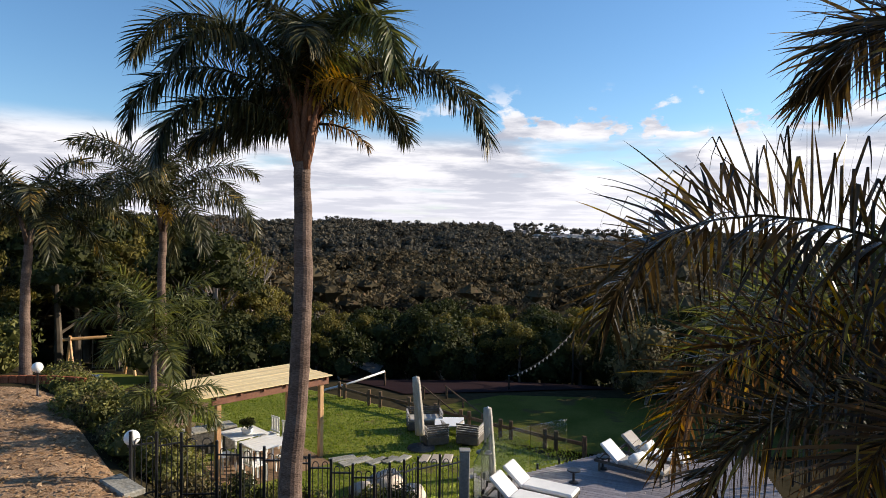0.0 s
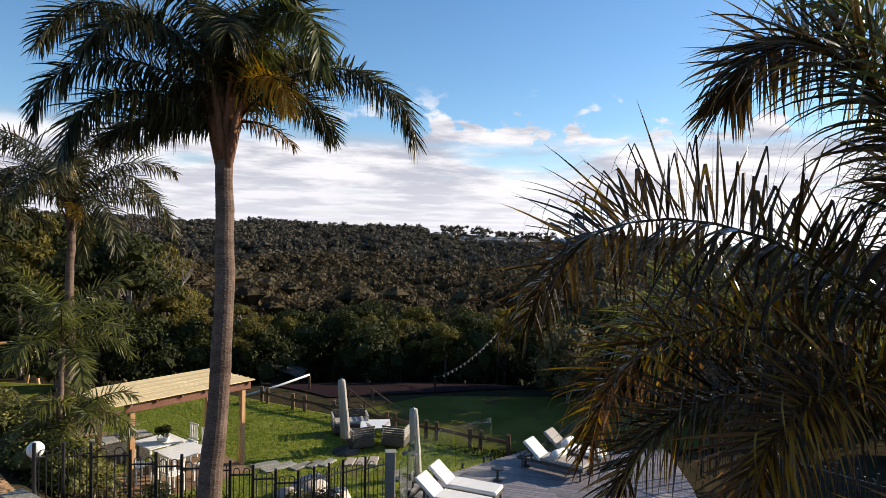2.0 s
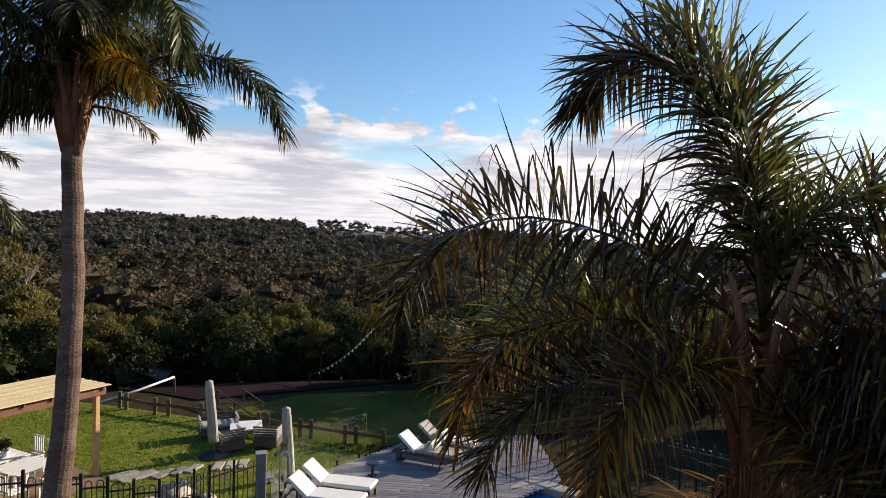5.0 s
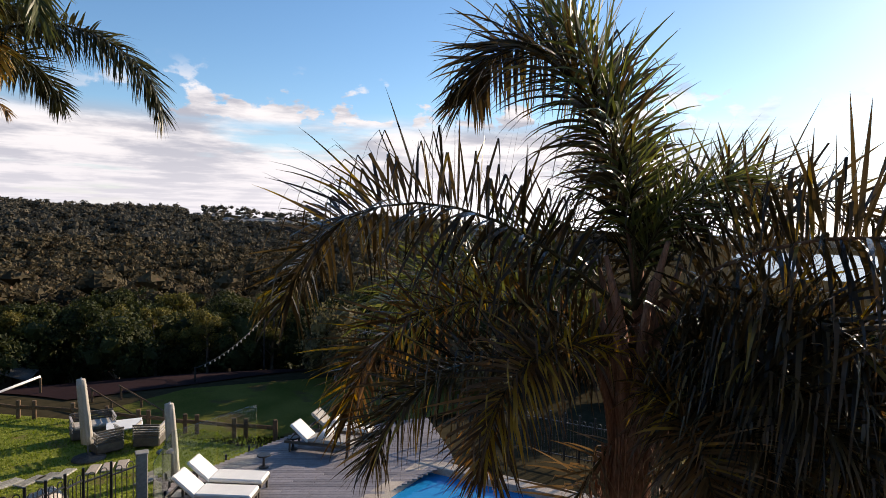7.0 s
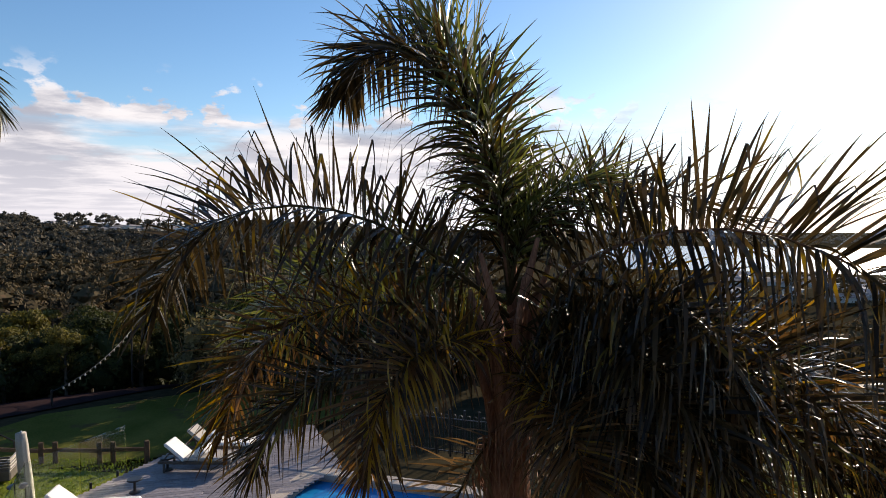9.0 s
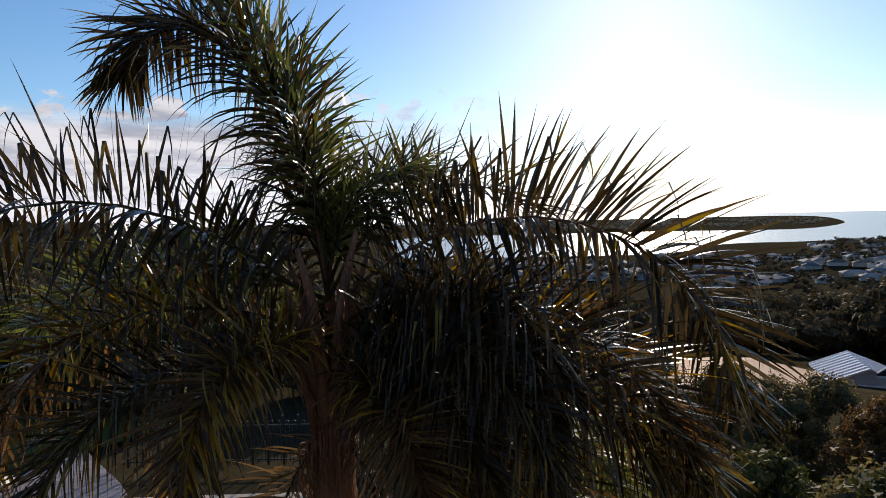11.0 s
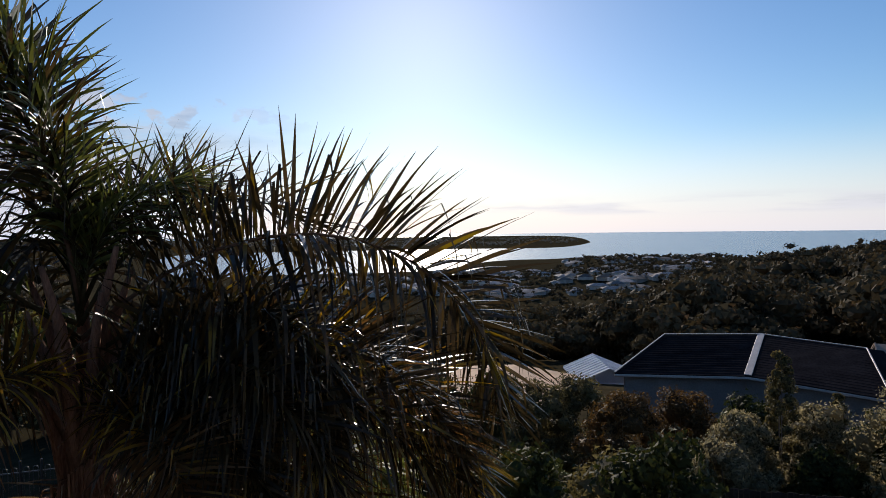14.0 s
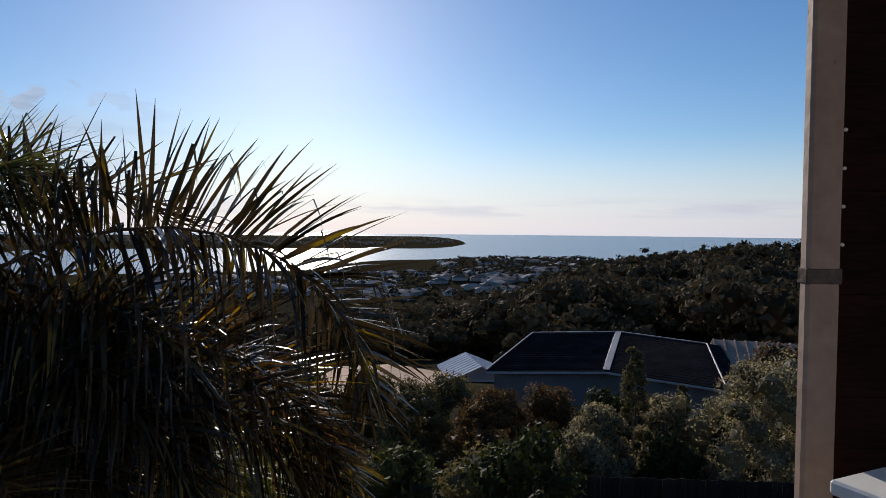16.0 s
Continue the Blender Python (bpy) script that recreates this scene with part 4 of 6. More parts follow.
near_frond(-0.6, -173.3, 36.8, 1.9, 110, 1.16, 1.3, 200, 0.6, M_FROND)
near_frond(-0.5, -160.0, 15.0, 1.8, 90, 1.2, 5.0, 200, 0.55)
near_frond(-0.4, 169.9, 20.6, 2.93, 80, 1.1, -27.4, mat_=M_FROND, sag=0.9)
near_frond(-0.5, 105.0, 15.0, 2.9, 85, 1.2, -10.0, mat_=M_FRESH)
near_frond(-0.5, 150.0, 30.0, 3.2, 95, 1.2, 10.0, sag=0.8)
near_frond(-0.6, 140.0, 10.0, 2.9, 75, 1.1, 0.0, mat_=M_FRESH)
near_frond(-0.3, 178.0, 30.0, 2.4, 115, 1.2, 0.0, 210, 0.7, M_FROND, sag=0.9)
near_frond(-0.7, -178.0, 10.0, 2.1, 85, 1.1, 0.0, 200, 0.6, M_FROND)
near_frond(-0.8, -75.0, -45.0, 1.6, 40, 1.2, 0.0, 60, 0.6, M_FROND_DEAD, "dead brown hanging frond")
near_frond(-0.8, 150.0, 5.0, 2.4, 80, 1.2, 0.0)
near_frond(-0.9, 165.0, -45.0, 1.6, 40, 1.1, 0.0, 60, 0.6, M_FROND_DEAD, "dead brown hanging frond")
near_frond(0.25, -20.0, 87.0, 2.6, 50, 1.8, 0.0, 140, 0.85, M_FRESH, "young bright green upright frond", lean0=0.6, sag=0.9)
near_frond(0.1, 25.0, 70.0, 2.5, 100, 1.5, 10.0, 80, 0.8)
near_frond(0.1, 55.0, 62.0, 2.4, 110, 1.4, -10.0, 80, 0.8)
near_frond(0.1, 115.0, 62.0, 2.6, 120, 1.4, 10.0, 80, 0.8)
near_frond(-0.1, 5.0, 50.0, 2.6, 105, 1.3, -15.0, 80, 0.85)
near_frond(0.2, 120.0, 80.0, 1.4, 90, 1.7, 0.0, 100, 0.7, M_FRESH, "young bright green upright frond", lean0=0.8)
near_frond(-0.2, 95.0, 35.0, 2.7, 100, 1.3, 0.0, 80, 0.85)

# the tall palm on the terrace edge
TP = (-2.52, 10.45, 1.7)
tall_palm = thing("palm_tree", TP, "tall sunlit palm with pale ringed trunk and heavy crown", "palm tree")
palm_trunk(tall_palm, [(0, 0, -0.4), (0.05, 0, 1.0), (0.19, 0, 2.6), (0.25, 0, 4.2), (0.22, 0, 5.2), (0.19, 0, 5.9), (0.19, 0, 6.6)], 0.175, 0.125)
crown_boots(tall_palm, (0.2, 0, 6.35), 0.18, 1.1, 24)
TALL = (0.30, 0.05, 6.46)


def tall_frond(az, el, length, droop, power=1.3, sweep=0.0, dz=0.0, mat_=None, label="", pairs=255, leaf=0.68):
    return frond(tall_palm, (TALL[0], TALL[1], TALL[2] + dz), az, el, length, droop, power, sweep, pairs, leaf, 0.032, 1.0, mat_ or M_FROND_FAR, None, 0.03, 0.1, label=label, sections=4, planes=(-0.6, -0.1, 0.45), lean0=0.3)


tall_frond(105.5, 52.5, 3.9, 133, 1.3, 6.9, 0.0)
tall_frond(-85, 60.6, 4.6, 124.5, 2.1, 18.4, 0.0)
tall_frond(-99.7, 49.2, 3.57, 138, 1.61, -15.7, 0.0)
tall_frond(-114, 36.3, 3.0, 124, 1.52, -27.6, -0.1)
tall_frond(-88, 19, 2.1, 63, 1.42, 0.4, 0.0)
tall_frond(125.5, 72.3, 3.36, 171, 1.74, 18.8, 0.2, M_FRESH, "yellow-green young frond lit by the sun")
tall_frond(-150, 60, 3.2, 120, 1.3, 0, 0.2)
tall_frond(170, 72, 2.6, 125, 1.3, 0, 0.3)
tall_frond(60, 78, 2.3, 120, 1.3, 0, 0.3)
tall_frond(10, 65, 3.4, 110, 1.3, 0, 0.2)
tall_frond(-40, 50, 3.3, 110, 1.3, 0, 0.1)
tall_frond(-20, 82, 3.2, 100, 1.5, 0, 0.3)
tall_frond(130, 86, 2.4, 105, 1.6, 0, 0.3)
tall_frond(-130, 84, 3.2, 110, 1.6, 0, 0.3)
tall_frond(40, 55, 2.8, 115, 1.3, 0, 0.0)
tall_frond(128, 62, 1.7, 150, 1.3, 0, 0.3, M_FROND_GOLD, "yellowed dying frond", 120, 0.6)
tall_frond(95, 8, 1.1, 60, 1.2, 0, 0.1, M_FROND_DEAD, "dry brown frond", 40, 0.35)

# two palms farther along the path
P2 = (-9.3, 21.2, 0.95)
palm_b = thing("palm_tree", P2, "slender palm with pale trunk and spreading crown beyond the path", "palm tree")
palm_trunk(palm_b, [(0, 0, -0.4), (0.05, 0, 2.2), (0.0, 0, 4.2), (0.05, 0, 5.5)], 0.135, 0.12)
crown_boots(palm_b, (0.05, 0, 5.75), 0.14, 0.8, 10, M_BARK)
palm_crown(palm_b, (0.05, 0, 6.35), 17, 3.9, 0.8, 120, 3, M_FROND_FAR, 0.045, (18, 84), (95, 125))
frond(palm_b, (0.05, 0, 6.05), 150, 40, 1.6, 110, 1.3, 0, 50, 0.45, 0.045, 0.7, M_FROND_GOLD, label="yellowed dying frond")
P3 = (-12.6, 19.3, 2.0)
palm_c = thing("palm_tree", P3, "palm with pale grey trunk standing by the gravel path", "palm tree")
palm_trunk(palm_c, [(0, 0, -0.4), (0.0, 0, 1.8), (0.05, 0, 3.2), (0.12, 0, 4.0)], 0.15, 0.12)
crown_boots(palm_c, (0.12, 0, 4.2), 0.14, 0.7, 9, M_BARK)
palm_crown(palm_c, (0.12, 0, 4.7), 16, 3.4, 0.75, 110, 4, M_FROND_FAR, 0.045, (18, 84), (95, 125))

# young palm in the bed
YP = (-6.35, 14.0, gz(-6.35, 14.0))
young = thing("palm_tree", YP, "young feathery palm with fresh green fronds in the garden bed", "palm tree")
palm_trunk(young, [(0, 0, -0.3), (0.02, 0, 1.5), (0.05, 0, 3.1)], 0.08, 0.05, 0.14)
for i in range(13):
    yaz, q = i * 137.5, i / 13
    frond(young, (0.05, 0, 2.9 + 0.25 * q), yaz, 12 + 76 * q, 1.45 + 0.4 * q, 110 - 50 * q, 1.3, 0, 66, 0.5, 0.034, 0.45, M_FRESH, None, 0.016, 0.05, sections=3)
for i in range(11):
    yaz = i * 137.5 + 40
    frond(young, (0.25, 0.3, 1.35), yaz, 10 + 6 * i, 1.3, 95, 1.3, 0, 54, 0.46, 0.034, 0.5, M_FRESH, None, 0.014, 0.05, sections=3)

# ---- the neighbouring house ----
HEAD = radians(86.75)


def fl(d, lat, z):
    """A point d metres ahead along the bay view and lat metres across it."""
    return Vector((math.sin(HEAD) * d + math.cos(HEAD) * lat, math.cos(HEAD) * d - math.sin(HEAD) * lat, z))


def slab(bm, pts, thick):
    """A flat panel through pts with some thickness below it."""
    up = [bm.verts.new(p) for p in pts]
    dn = [bm.verts.new(Vector(p) - Vector((0, 0, thick))) for p in pts]
    n = len(pts)
    bm.faces.new(up)
    bm.faces.new(dn[::-1])
    for i in range(n):
        bm.faces.new((up[i], dn[i], dn[(i + 1) % n], up[(i + 1) % n]))
    return bm


def courses(house, e0, e1, t0, t1, count):
    """Lapped tile courses between the eave line e0-e1 and the ridge line t0-t1."""
    for i in range(count):
        f = i / count
        bm = bmesh.new()
        bar(bm, e0.lerp(t0, f) + Vector((0, 0, 0.018)), e1.lerp(t1, f) + Vector((0, 0, 0.003)), 0.06, 0.012)
        part("tile_course", bm, M_ROOF, house)


def neighbour_house():
    E, R = -0.58, 0.52
    el, em, er = fl(31.3, 2.15, E), fl(31.5, 8.15, E), fl(28.0, 12.6, E)
    rl, rt, rr = fl(36.0, 5.1, R), fl(36.6, 10.15, R), fl(33.0, 13.75, R)
    bl, bm_, br = fl(41, 6.0, E), fl(42, 12.5, E), fl(38.3, 17.5, E)
    house = thing("house", (em.x, em.y, gz(em.x, em.y)), "single-storey grey house with dark tiled hip roof behind shrubs", "house")
    o = Vector(house.location)

    def L(p):
        return p - o

    for name, pts, ribbed in (("roof", (el, em, rt, rl), 18), ("roof", (em, er, rr, rt), 18), ("roof", (bl, el, rl), 0), ("roof", (rl, rt, bm_, bl), 0), ("roof", (rt, rr, br, bm_), 0), ("roof", (er, br, rr), 0)):
        bm = bmesh.new()
        slab(bm, [L(p) for p in pts], 0.06)
        part(name, bm, M_ROOF, house)
        if ribbed:
            courses(house, L(pts[0]), L(pts[1]), L(pts[3]), L(pts[2]), ribbed)
    for a, b, w in ((em, rt, 0.34), (rl, rt, 0.08), (rt, rr, 0.08), (el, rl, 0.07), (er, rr, 0.07)):
        bm = bmesh.new()
        bar(bm, L(a) + Vector((0, 0, 0.05)), L(b) + Vector((0, 0, 0.05)), w, 0.04, 0.012)
        part("ridge_capping", bm, M_CAP, house, "pale metal roof capping")
    for a, b in ((el, em), (em, er)):
        bm = bmesh.new()
        bar(bm, L(a) + Vector((0, 0, -0.10)), L(b) + Vector((0, 0, -0.10)), 0.10, 0.12, 0.02)
        part("gutter", bm, M_CAP, house, "pale eave gutter")
    inner = [fl(31.8, 2.7, 0), fl(32.0, 8.25, 0), fl(28.6, 12.5, 0), fl(38, 17, 0), fl(41.6, 12.4, 0), fl(40.6, 6.4, 0)]
    for a, b in zip(inner, inner[1:] + inner[:1]):
        bm = bmesh.new()
        lo, hi = -4.0, E - 0.07
        mid = (lo + hi) / 2
        bar(bm, L(Vector((a.x, a.y, mid))), L(Vector((b.x, b.y, mid))), 0.16, hi - lo)
        part("wall", bm, M_WALLGREY, house)
    for s in (0.42,):
        p = inner[0].lerp(inner[1], s)
        bm = bmesh.new()
        bar(bm, L(Vector((p.x - 0.1, p.y, -0.68))), L(Vector((p.x - 0.1, p.y, -3.0))), 0.07, 0.07, 0.01)
        part("downpipe", bm, M_WALLGREY, house)
    bm = bmesh.new()
    p, q = inner[1].lerp(inner[2], 0.25), inner[1].lerp(inner[2], 0.62)
    off = Vector((-0.1, -0.06, 0))
    bar(bm, L(Vector((p.x, p.y, -1.7)) + off), L(Vector((q.x, q.y, -1.7)) + off), 0.06, 1.1)
    part("window", bm, M_GLASSDARK, house, "dark window pane")


neighbour_house()


def gabled_house(d, lat, w, depth, eave, rise, turn, roof_mat, wall_mat, label, base, ribbed=True):
    p = fl(d, lat, 0)
    h = thing("house", (p.x, p.y, base), label, "house", turn=turn)
    e, r = eave - base, eave - base + rise
    for s in (-1, 1):
        bm = bmesh.new()
        slab(bm, [Vector((-w / 2 - 0.3, s * (depth / 2 + 0.4), e)), Vector((w / 2 + 0.3, s * (depth / 2 + 0.4), e)), Vector((w / 2 + 0.3, 0, r)), Vector((-w / 2 - 0.3, 0, r))][::s], 0.07)
        part("roof", bm, roof_mat, h)
        n = int(w / 0.5)
        for i in range(n + 1 if ribbed else 0):
            x = -w / 2 - 0.3 + (w + 0.6) * i / n
            bm = bmesh.new()
            bar(bm, (x, s * (depth / 2 + 0.4), e + 0.03), (x, 0, r + 0.03), 0.07, 0.05)
            part("roof_rib", bm, roof_mat, h)
    bm = bmesh.new()
    box(bm, 0, 0, e / 2 - 0.04, w, depth, e - 0.08)
    part("wall", bm, wall_mat, h)
    for s in (-1, 1):
        bm = bmesh.new()
        slab(bm, [Vector((s * w / 2, -depth / 2, e - 0.06)), Vector((s * w / 2, depth / 2, e - 0.06)), Vector((s * w / 2, 0, r - 0.09))], 0.001)
        for v in bm.verts:
            v.co.x += 0.0
        r_ = bmesh.ops.extrude_face_region(bm, geom=bm.faces[:])
        bmesh.ops.translate(bm, vec=(-s * 0.1, 0, 0), verts=[g for g in r_["geom"] if isinstance(g, bmesh.types.BMVert)])
        part("gable", bm, wall_mat, h)
    for s in (-0.25, 0.25):
        for f in (-1, 1):
            bm = bmesh.new()
            box(bm, s * w, f * (depth / 2 + 0.01), e * 0.55, w * 0.16, 0.06, 1.1, 0.01)
            part("window", bm, M_GLASSDARK, h)
    return h


gabled_house(47, 2.3, 4.5, 3.7, -4.25, 0.95, 14, M_ROOFPALE, M_ROOFPALE, "small pale blue gabled shed beyond the shrubs", -7.0)
gabled_house(38, -4.3, 8.5, 7, -3.1, 0.4, 170, M_ROOFTAN, M_PINKWALL, "low house with flat tan roof half hidden by shrubs", -5.2, False)
gabled_house(35.5, 18.2, 5.0, 4.6, -0.75, 0.95, 75, M_ROOFRUST, M_PINKWALL, "salmon pink house with weathered ribbed roof", -4.0)


# ---- the house behind the camera: balcony, post and boarded end wall ----
bm = bmesh.new()
box(bm, -2.0, -4.0, 4.78, 8.2, 8.9, 0.24)
tagged(part("floor", bm, M_CONC), "concrete balcony floor of the house", "floor", kind="structure")
bm = bmesh.new()
box(bm, -2.0, -4.3, 3.3, 7.6, 7.6, 2.7)
tagged(part("wall_lower", bm, M_RENDER), "rendered lower wall of the house", "wall", kind="structure")
bm = bmesh.new()
box(bm, -2.2, -3.0, 6.4, 7.4, 0.2, 3.0)
tagged(part("wall_back", bm, M_RENDER), "rendered wall behind the balcony", "wall", kind="structure")
# unseen soffit, added to keep sky light off the post and screen
bm = bmesh.new()
box(bm, -2.0, -1.3, 8.55, 8.4, 3.7, 0.14)
tagged(part("ceiling", bm, M_RENDER), "plain unseen soffit added over the balcony to darken post and screen", "ceiling", kind="structure")

post_at = fl(1.70, 0.948, 0)
post = thing("balcony_post", (post_at.x, post_at.y, 4.9), "cream painted balcony post with chipped scuffed paint", "post", turn=3.25)
bm = bmesh.new()
box(bm, 0, 0, 1.8, 0.04, 0.088, 3.6, 0.008)
part("shaft", bm, M_BALCONY, post)
bm = bmesh.new()
box(bm, 0, 0, 1.475, 0.046, 0.094, 0.042, 0.004)
part("band", bm, M_BAND, post, "rusty stained metal band")
screen_at = fl(1.80, 1.335, 0)
screen = thing("privacy_screen", (screen_at.x, screen_at.y, 4.9), "dark brown stained board screen beside the post", "screen", turn=3.25)
for i in range(26):
    bm = bmesh.new()
    box(bm, 0, 0, 0.07 + i * 0.142, 0.03, 0.62, 0.1415, 0.002)
    part("board", bm, M_DARKWOOD, screen)
bm = bmesh.new()
box(bm, 0.03, 0, 1.85, 0.02, 0.62, 3.68)
part("backing", bm, M_DARKWOOD, screen)
# white discs stand for daylight showing through holes in the screen
for i in range(4):
    bm = bmesh.new()
    lathe(bm, [(0.0035, 0), (0.0055, 0.004), (0.0035, 0.008)], (0, 0, 0), 8)
    light_dot = part("light_dot", bm, M_WHITE, screen, "small white disc standing for daylight through a hole")
    light_dot.matrix_basis = pose(-0.016, 0.28, 1.555 + i * 0.104, 0, -90, 0)
ledge_at = fl(1.36, 1.12, 0)
ledge = thing("side_table", (ledge_at.x, ledge_at.y, 4.9), "white-topped small table in the balcony corner", "table", turn=28)
bm = bmesh.new()
box(bm, 0, 0, 1.015, 0.42, 0.42, 0.035, 0.006)
part("tabletop", bm, M_WHITE, ledge)
for sx in (-1, 1):
    for sy in (-1, 1):
        bm = bmesh.new()
        box(bm, sx * 0.17, sy * 0.17, 0.5, 0.04, 0.04, 1.0, 0.005)
        part("leg", bm, M_WHITE, ledge)

# ---- pergola and dining place ----
PU, PV = Vector((0.705, 0.709, 0)), Vector((-0.709, 0.705, 0))
pergola = thing("pergola", (-5.13, 17.72, 0.0), "timber pergola with pale reed board roof on the lawn", "pergola", turn=45.2)
for sx in (-1, 1):
    for sy in (-1, 1):
        bm = bmesh.new()
        box(bm, sx * 1.55, sy * 0.86, 1.08, 0.13, 0.13, 2.3, 0.012)
        part("post", bm, M_PINE, pergola, "honey coloured pine post")
for sy in (-1, 1):
    bm = bmesh.new()
    box(bm, 0, sy * 0.94, 2.2 - 0.03 * sy, 3.5, 0.06, 0.19, 0.008)
    part("beam", bm, M_BEAM, pergola, "red-brown stained beam")
for i in range(6):
    bm = bmesh.new()
    box(bm, -1.65 + i * 0.66, 0, 2.32, 0.05, 2.05, 0.10, 0.006)
    part("rafter", bm, M_BEAM, pergola)
reed = bpy.data.meshes.new("roof_board")
bm = bmesh.new()
box(bm, -0.12, 0, 0, 3.86, 0.082, 0.022, 0.004)
bm.to_mesh(reed)
bm.free()
reed.materials.append(M_REED)
for i in range(25):
    ob = link_mesh("roof_board", reed, None, pergola)
    ob.matrix_basis = pose(0.02 * math.sin(i * 2.1), -1.05 + i * 0.0875, 2.39 + 0.004 * math.sin(i * 5.0), 0, 0.15 * math.sin(i * 3.3), 0)
patch("paving", [(-6.9, 17.2), (-5.4, 15.4), (-3.0, 17.7), (-4.6, 19.6)], M_SOIL, 0.05, 0.4, "packed earth floor under the pergola", "paving")


def dining_table(x, y, turn):
    t = thing("dining_table", (x, y, 0.06), "white painted outdoor dining table under the pergola", "table", "tables under the pergola", turn=turn)
    boxes("slat", [(0, -0.42 + i * 0.168, 0.73, 1.05, 0.16, 0.03) for i in range(6)], M_WHITE, t)
    for sx in (-1, 1):
        for sy in (-1, 1):
            bm = bmesh.new()
            box(bm, sx * 0.46, sy * 0.42, 0.355, 0.06, 0.06, 0.71, 0.006)
            part("leg", bm, M_WHITE, t)
    return t


first_table = dining_table(-4.72, 17.15, 45.2)
copy_thing(first_table, pose(-5.55, 17.95, 0.06, 0, 0, 45.2))


def dining_chair():
    c = thing("dining_chair", (-4.55, 18.25, 0.06), "white slatted outdoor dining chair at the table", "chair", "chairs under the pergola", turn=-30)
    boxes("seat_slat", [(0, -0.16 + i * 0.11, 0.44, 0.44, 0.10, 0.025) for i in range(4)], M_WHITE, c)
    boxes("back_slat", [(-0.16 + i * 0.08, 0.225, 0.70, 0.05, 0.02, 0.40) for i in range(5)], M_WHITE, c)
    boxes("back_rail", [(0, 0.225, z, 0.42, 0.026, 0.05) for z in (0.5, 0.91)], M_WHITE, c)
    for sx in (-1, 1):
        for sy in (-1, 1):
            bm = bmesh.new()
            box(bm, sx * 0.20, sy * 0.20, 0.22, 0.04, 0.04, 0.44, 0.004)
            part("leg", bm, M_WHITE, c)
    return c


chair_one = dining_chair()
for x, y, a in ((-5.05, 18.75, -40), (-4.1, 17.0, -130), (-4.75, 16.35, 140), (-5.75, 17.0, 140)):
    copy_thing(chair_one, pose(x, y, 0.06, 0, 0, a))

planter = thing("potted_plant", (-5.42, 17.85, 0.805), "round clipped green shrub in a white bowl on the table", "plant")
bm = bmesh.new()
lathe(bm, [(0.10, 0), (0.15, 0.05), (0.17, 0.15), (0.155, 0.16), (0.14, 0.13)], (0, 0, 0), 18)
part("bowl", bm, M_POT, planter, smooth=True)
pv, pf = leaf_cloud([(0.09 * math.cos(i), 0.09 * math.sin(i), 0.27 + 0.05 * math.sin(i * 2), 0.15, 0.15, 0.13) for i in range(6)], 160, 0.028, np.random.default_rng(3))
raw("crown", pv, pf, M_DARKLEAF, planter)

bm = bmesh.new()
box(bm, 0, 0, 0.3, 0.55, 2.6, 0.75, 0.03)
wall_low = part("stone_wall", bm, M_DARKSTONE)
wall_low.matrix_basis = pose(-7.2, 18.3, 0.0, 0, 0, -50)
tagged(wall_low, "low dark stone retaining wall beside the pergola", "wall")
for i in range(6):
    bm = bmesh.new()
    box(bm, 0, -1.08 + i * 0.43, 0.70, 0.62, 0.41, 0.06, 0.012)
    part("capping_stone", bm, M_STONE, wall_low)

# ---- closed umbrellas and the lounge set ----


def closed_umbrella(x, y, height, low, lean, label):
    u = thing("umbrella", (x, y, 0.03), label, "umbrella", "garden umbrellas")
    bm = bmesh.new()
    tube(bm, [(0, 0, 0), (lean * 0.5, 0, height * 0.5), (lean, 0, height + 0.04)], 0.022, 10)
    part("pole", bm, M_GREYMETAL, u, smooth=True)
    bm = bmesh.new()
    sides = 24
    rings = []
    for k in range(9):
        s = k / 8
        z = low + (height - low) * s
        r0 = 0.125 - 0.012 * s - (0.012 if k == 8 else 0)
        ring = []
        for j in range(sides):
            a = 2 * math.pi * j / sides
            r = r0 * (1 + 0.20 * math.cos(8 * a + 0.7 * s) * (1 - 0.6 * s)) * (1 + 0.04 * math.sin(5 * s + 3 * a))
            ring.append(bm.verts.new((lean * z / height + r * math.cos(a), r * math.sin(a), z)))
        rings.append(ring)
    for a, b in zip(rings, rings[1:]):
        for j in range(sides):
            bm.faces.new((a[j], a[(j + 1) % sides], b[(j + 1) % sides], b[j]))
    bm.faces.new(rings[-1])
    bm.faces.new(rings[0][::-1])
    part("canopy", bm, M_CANVAS, u, "folded beige canvas canopy", smooth=True)
    bm = bmesh.new()
    lathe(bm, [(0.40, 0), (0.42, 0.02), (0.40, 0.06), (0.10, 0.08), (0.05, 0.16)], (0, 0, 0), 22)
    part("base", bm, M_DARKSTONE, u, "dark round weighted base", smooth=True)
    return u


closed_umbrella(-0.55, 19.0, 2.16, 0.42, -0.17, "closed beige garden umbrella on a dark round base")
closed_umbrella(1.37, 16.85, 1.85, 0.10, -0.10, "closed beige garden umbrella beside the deck")


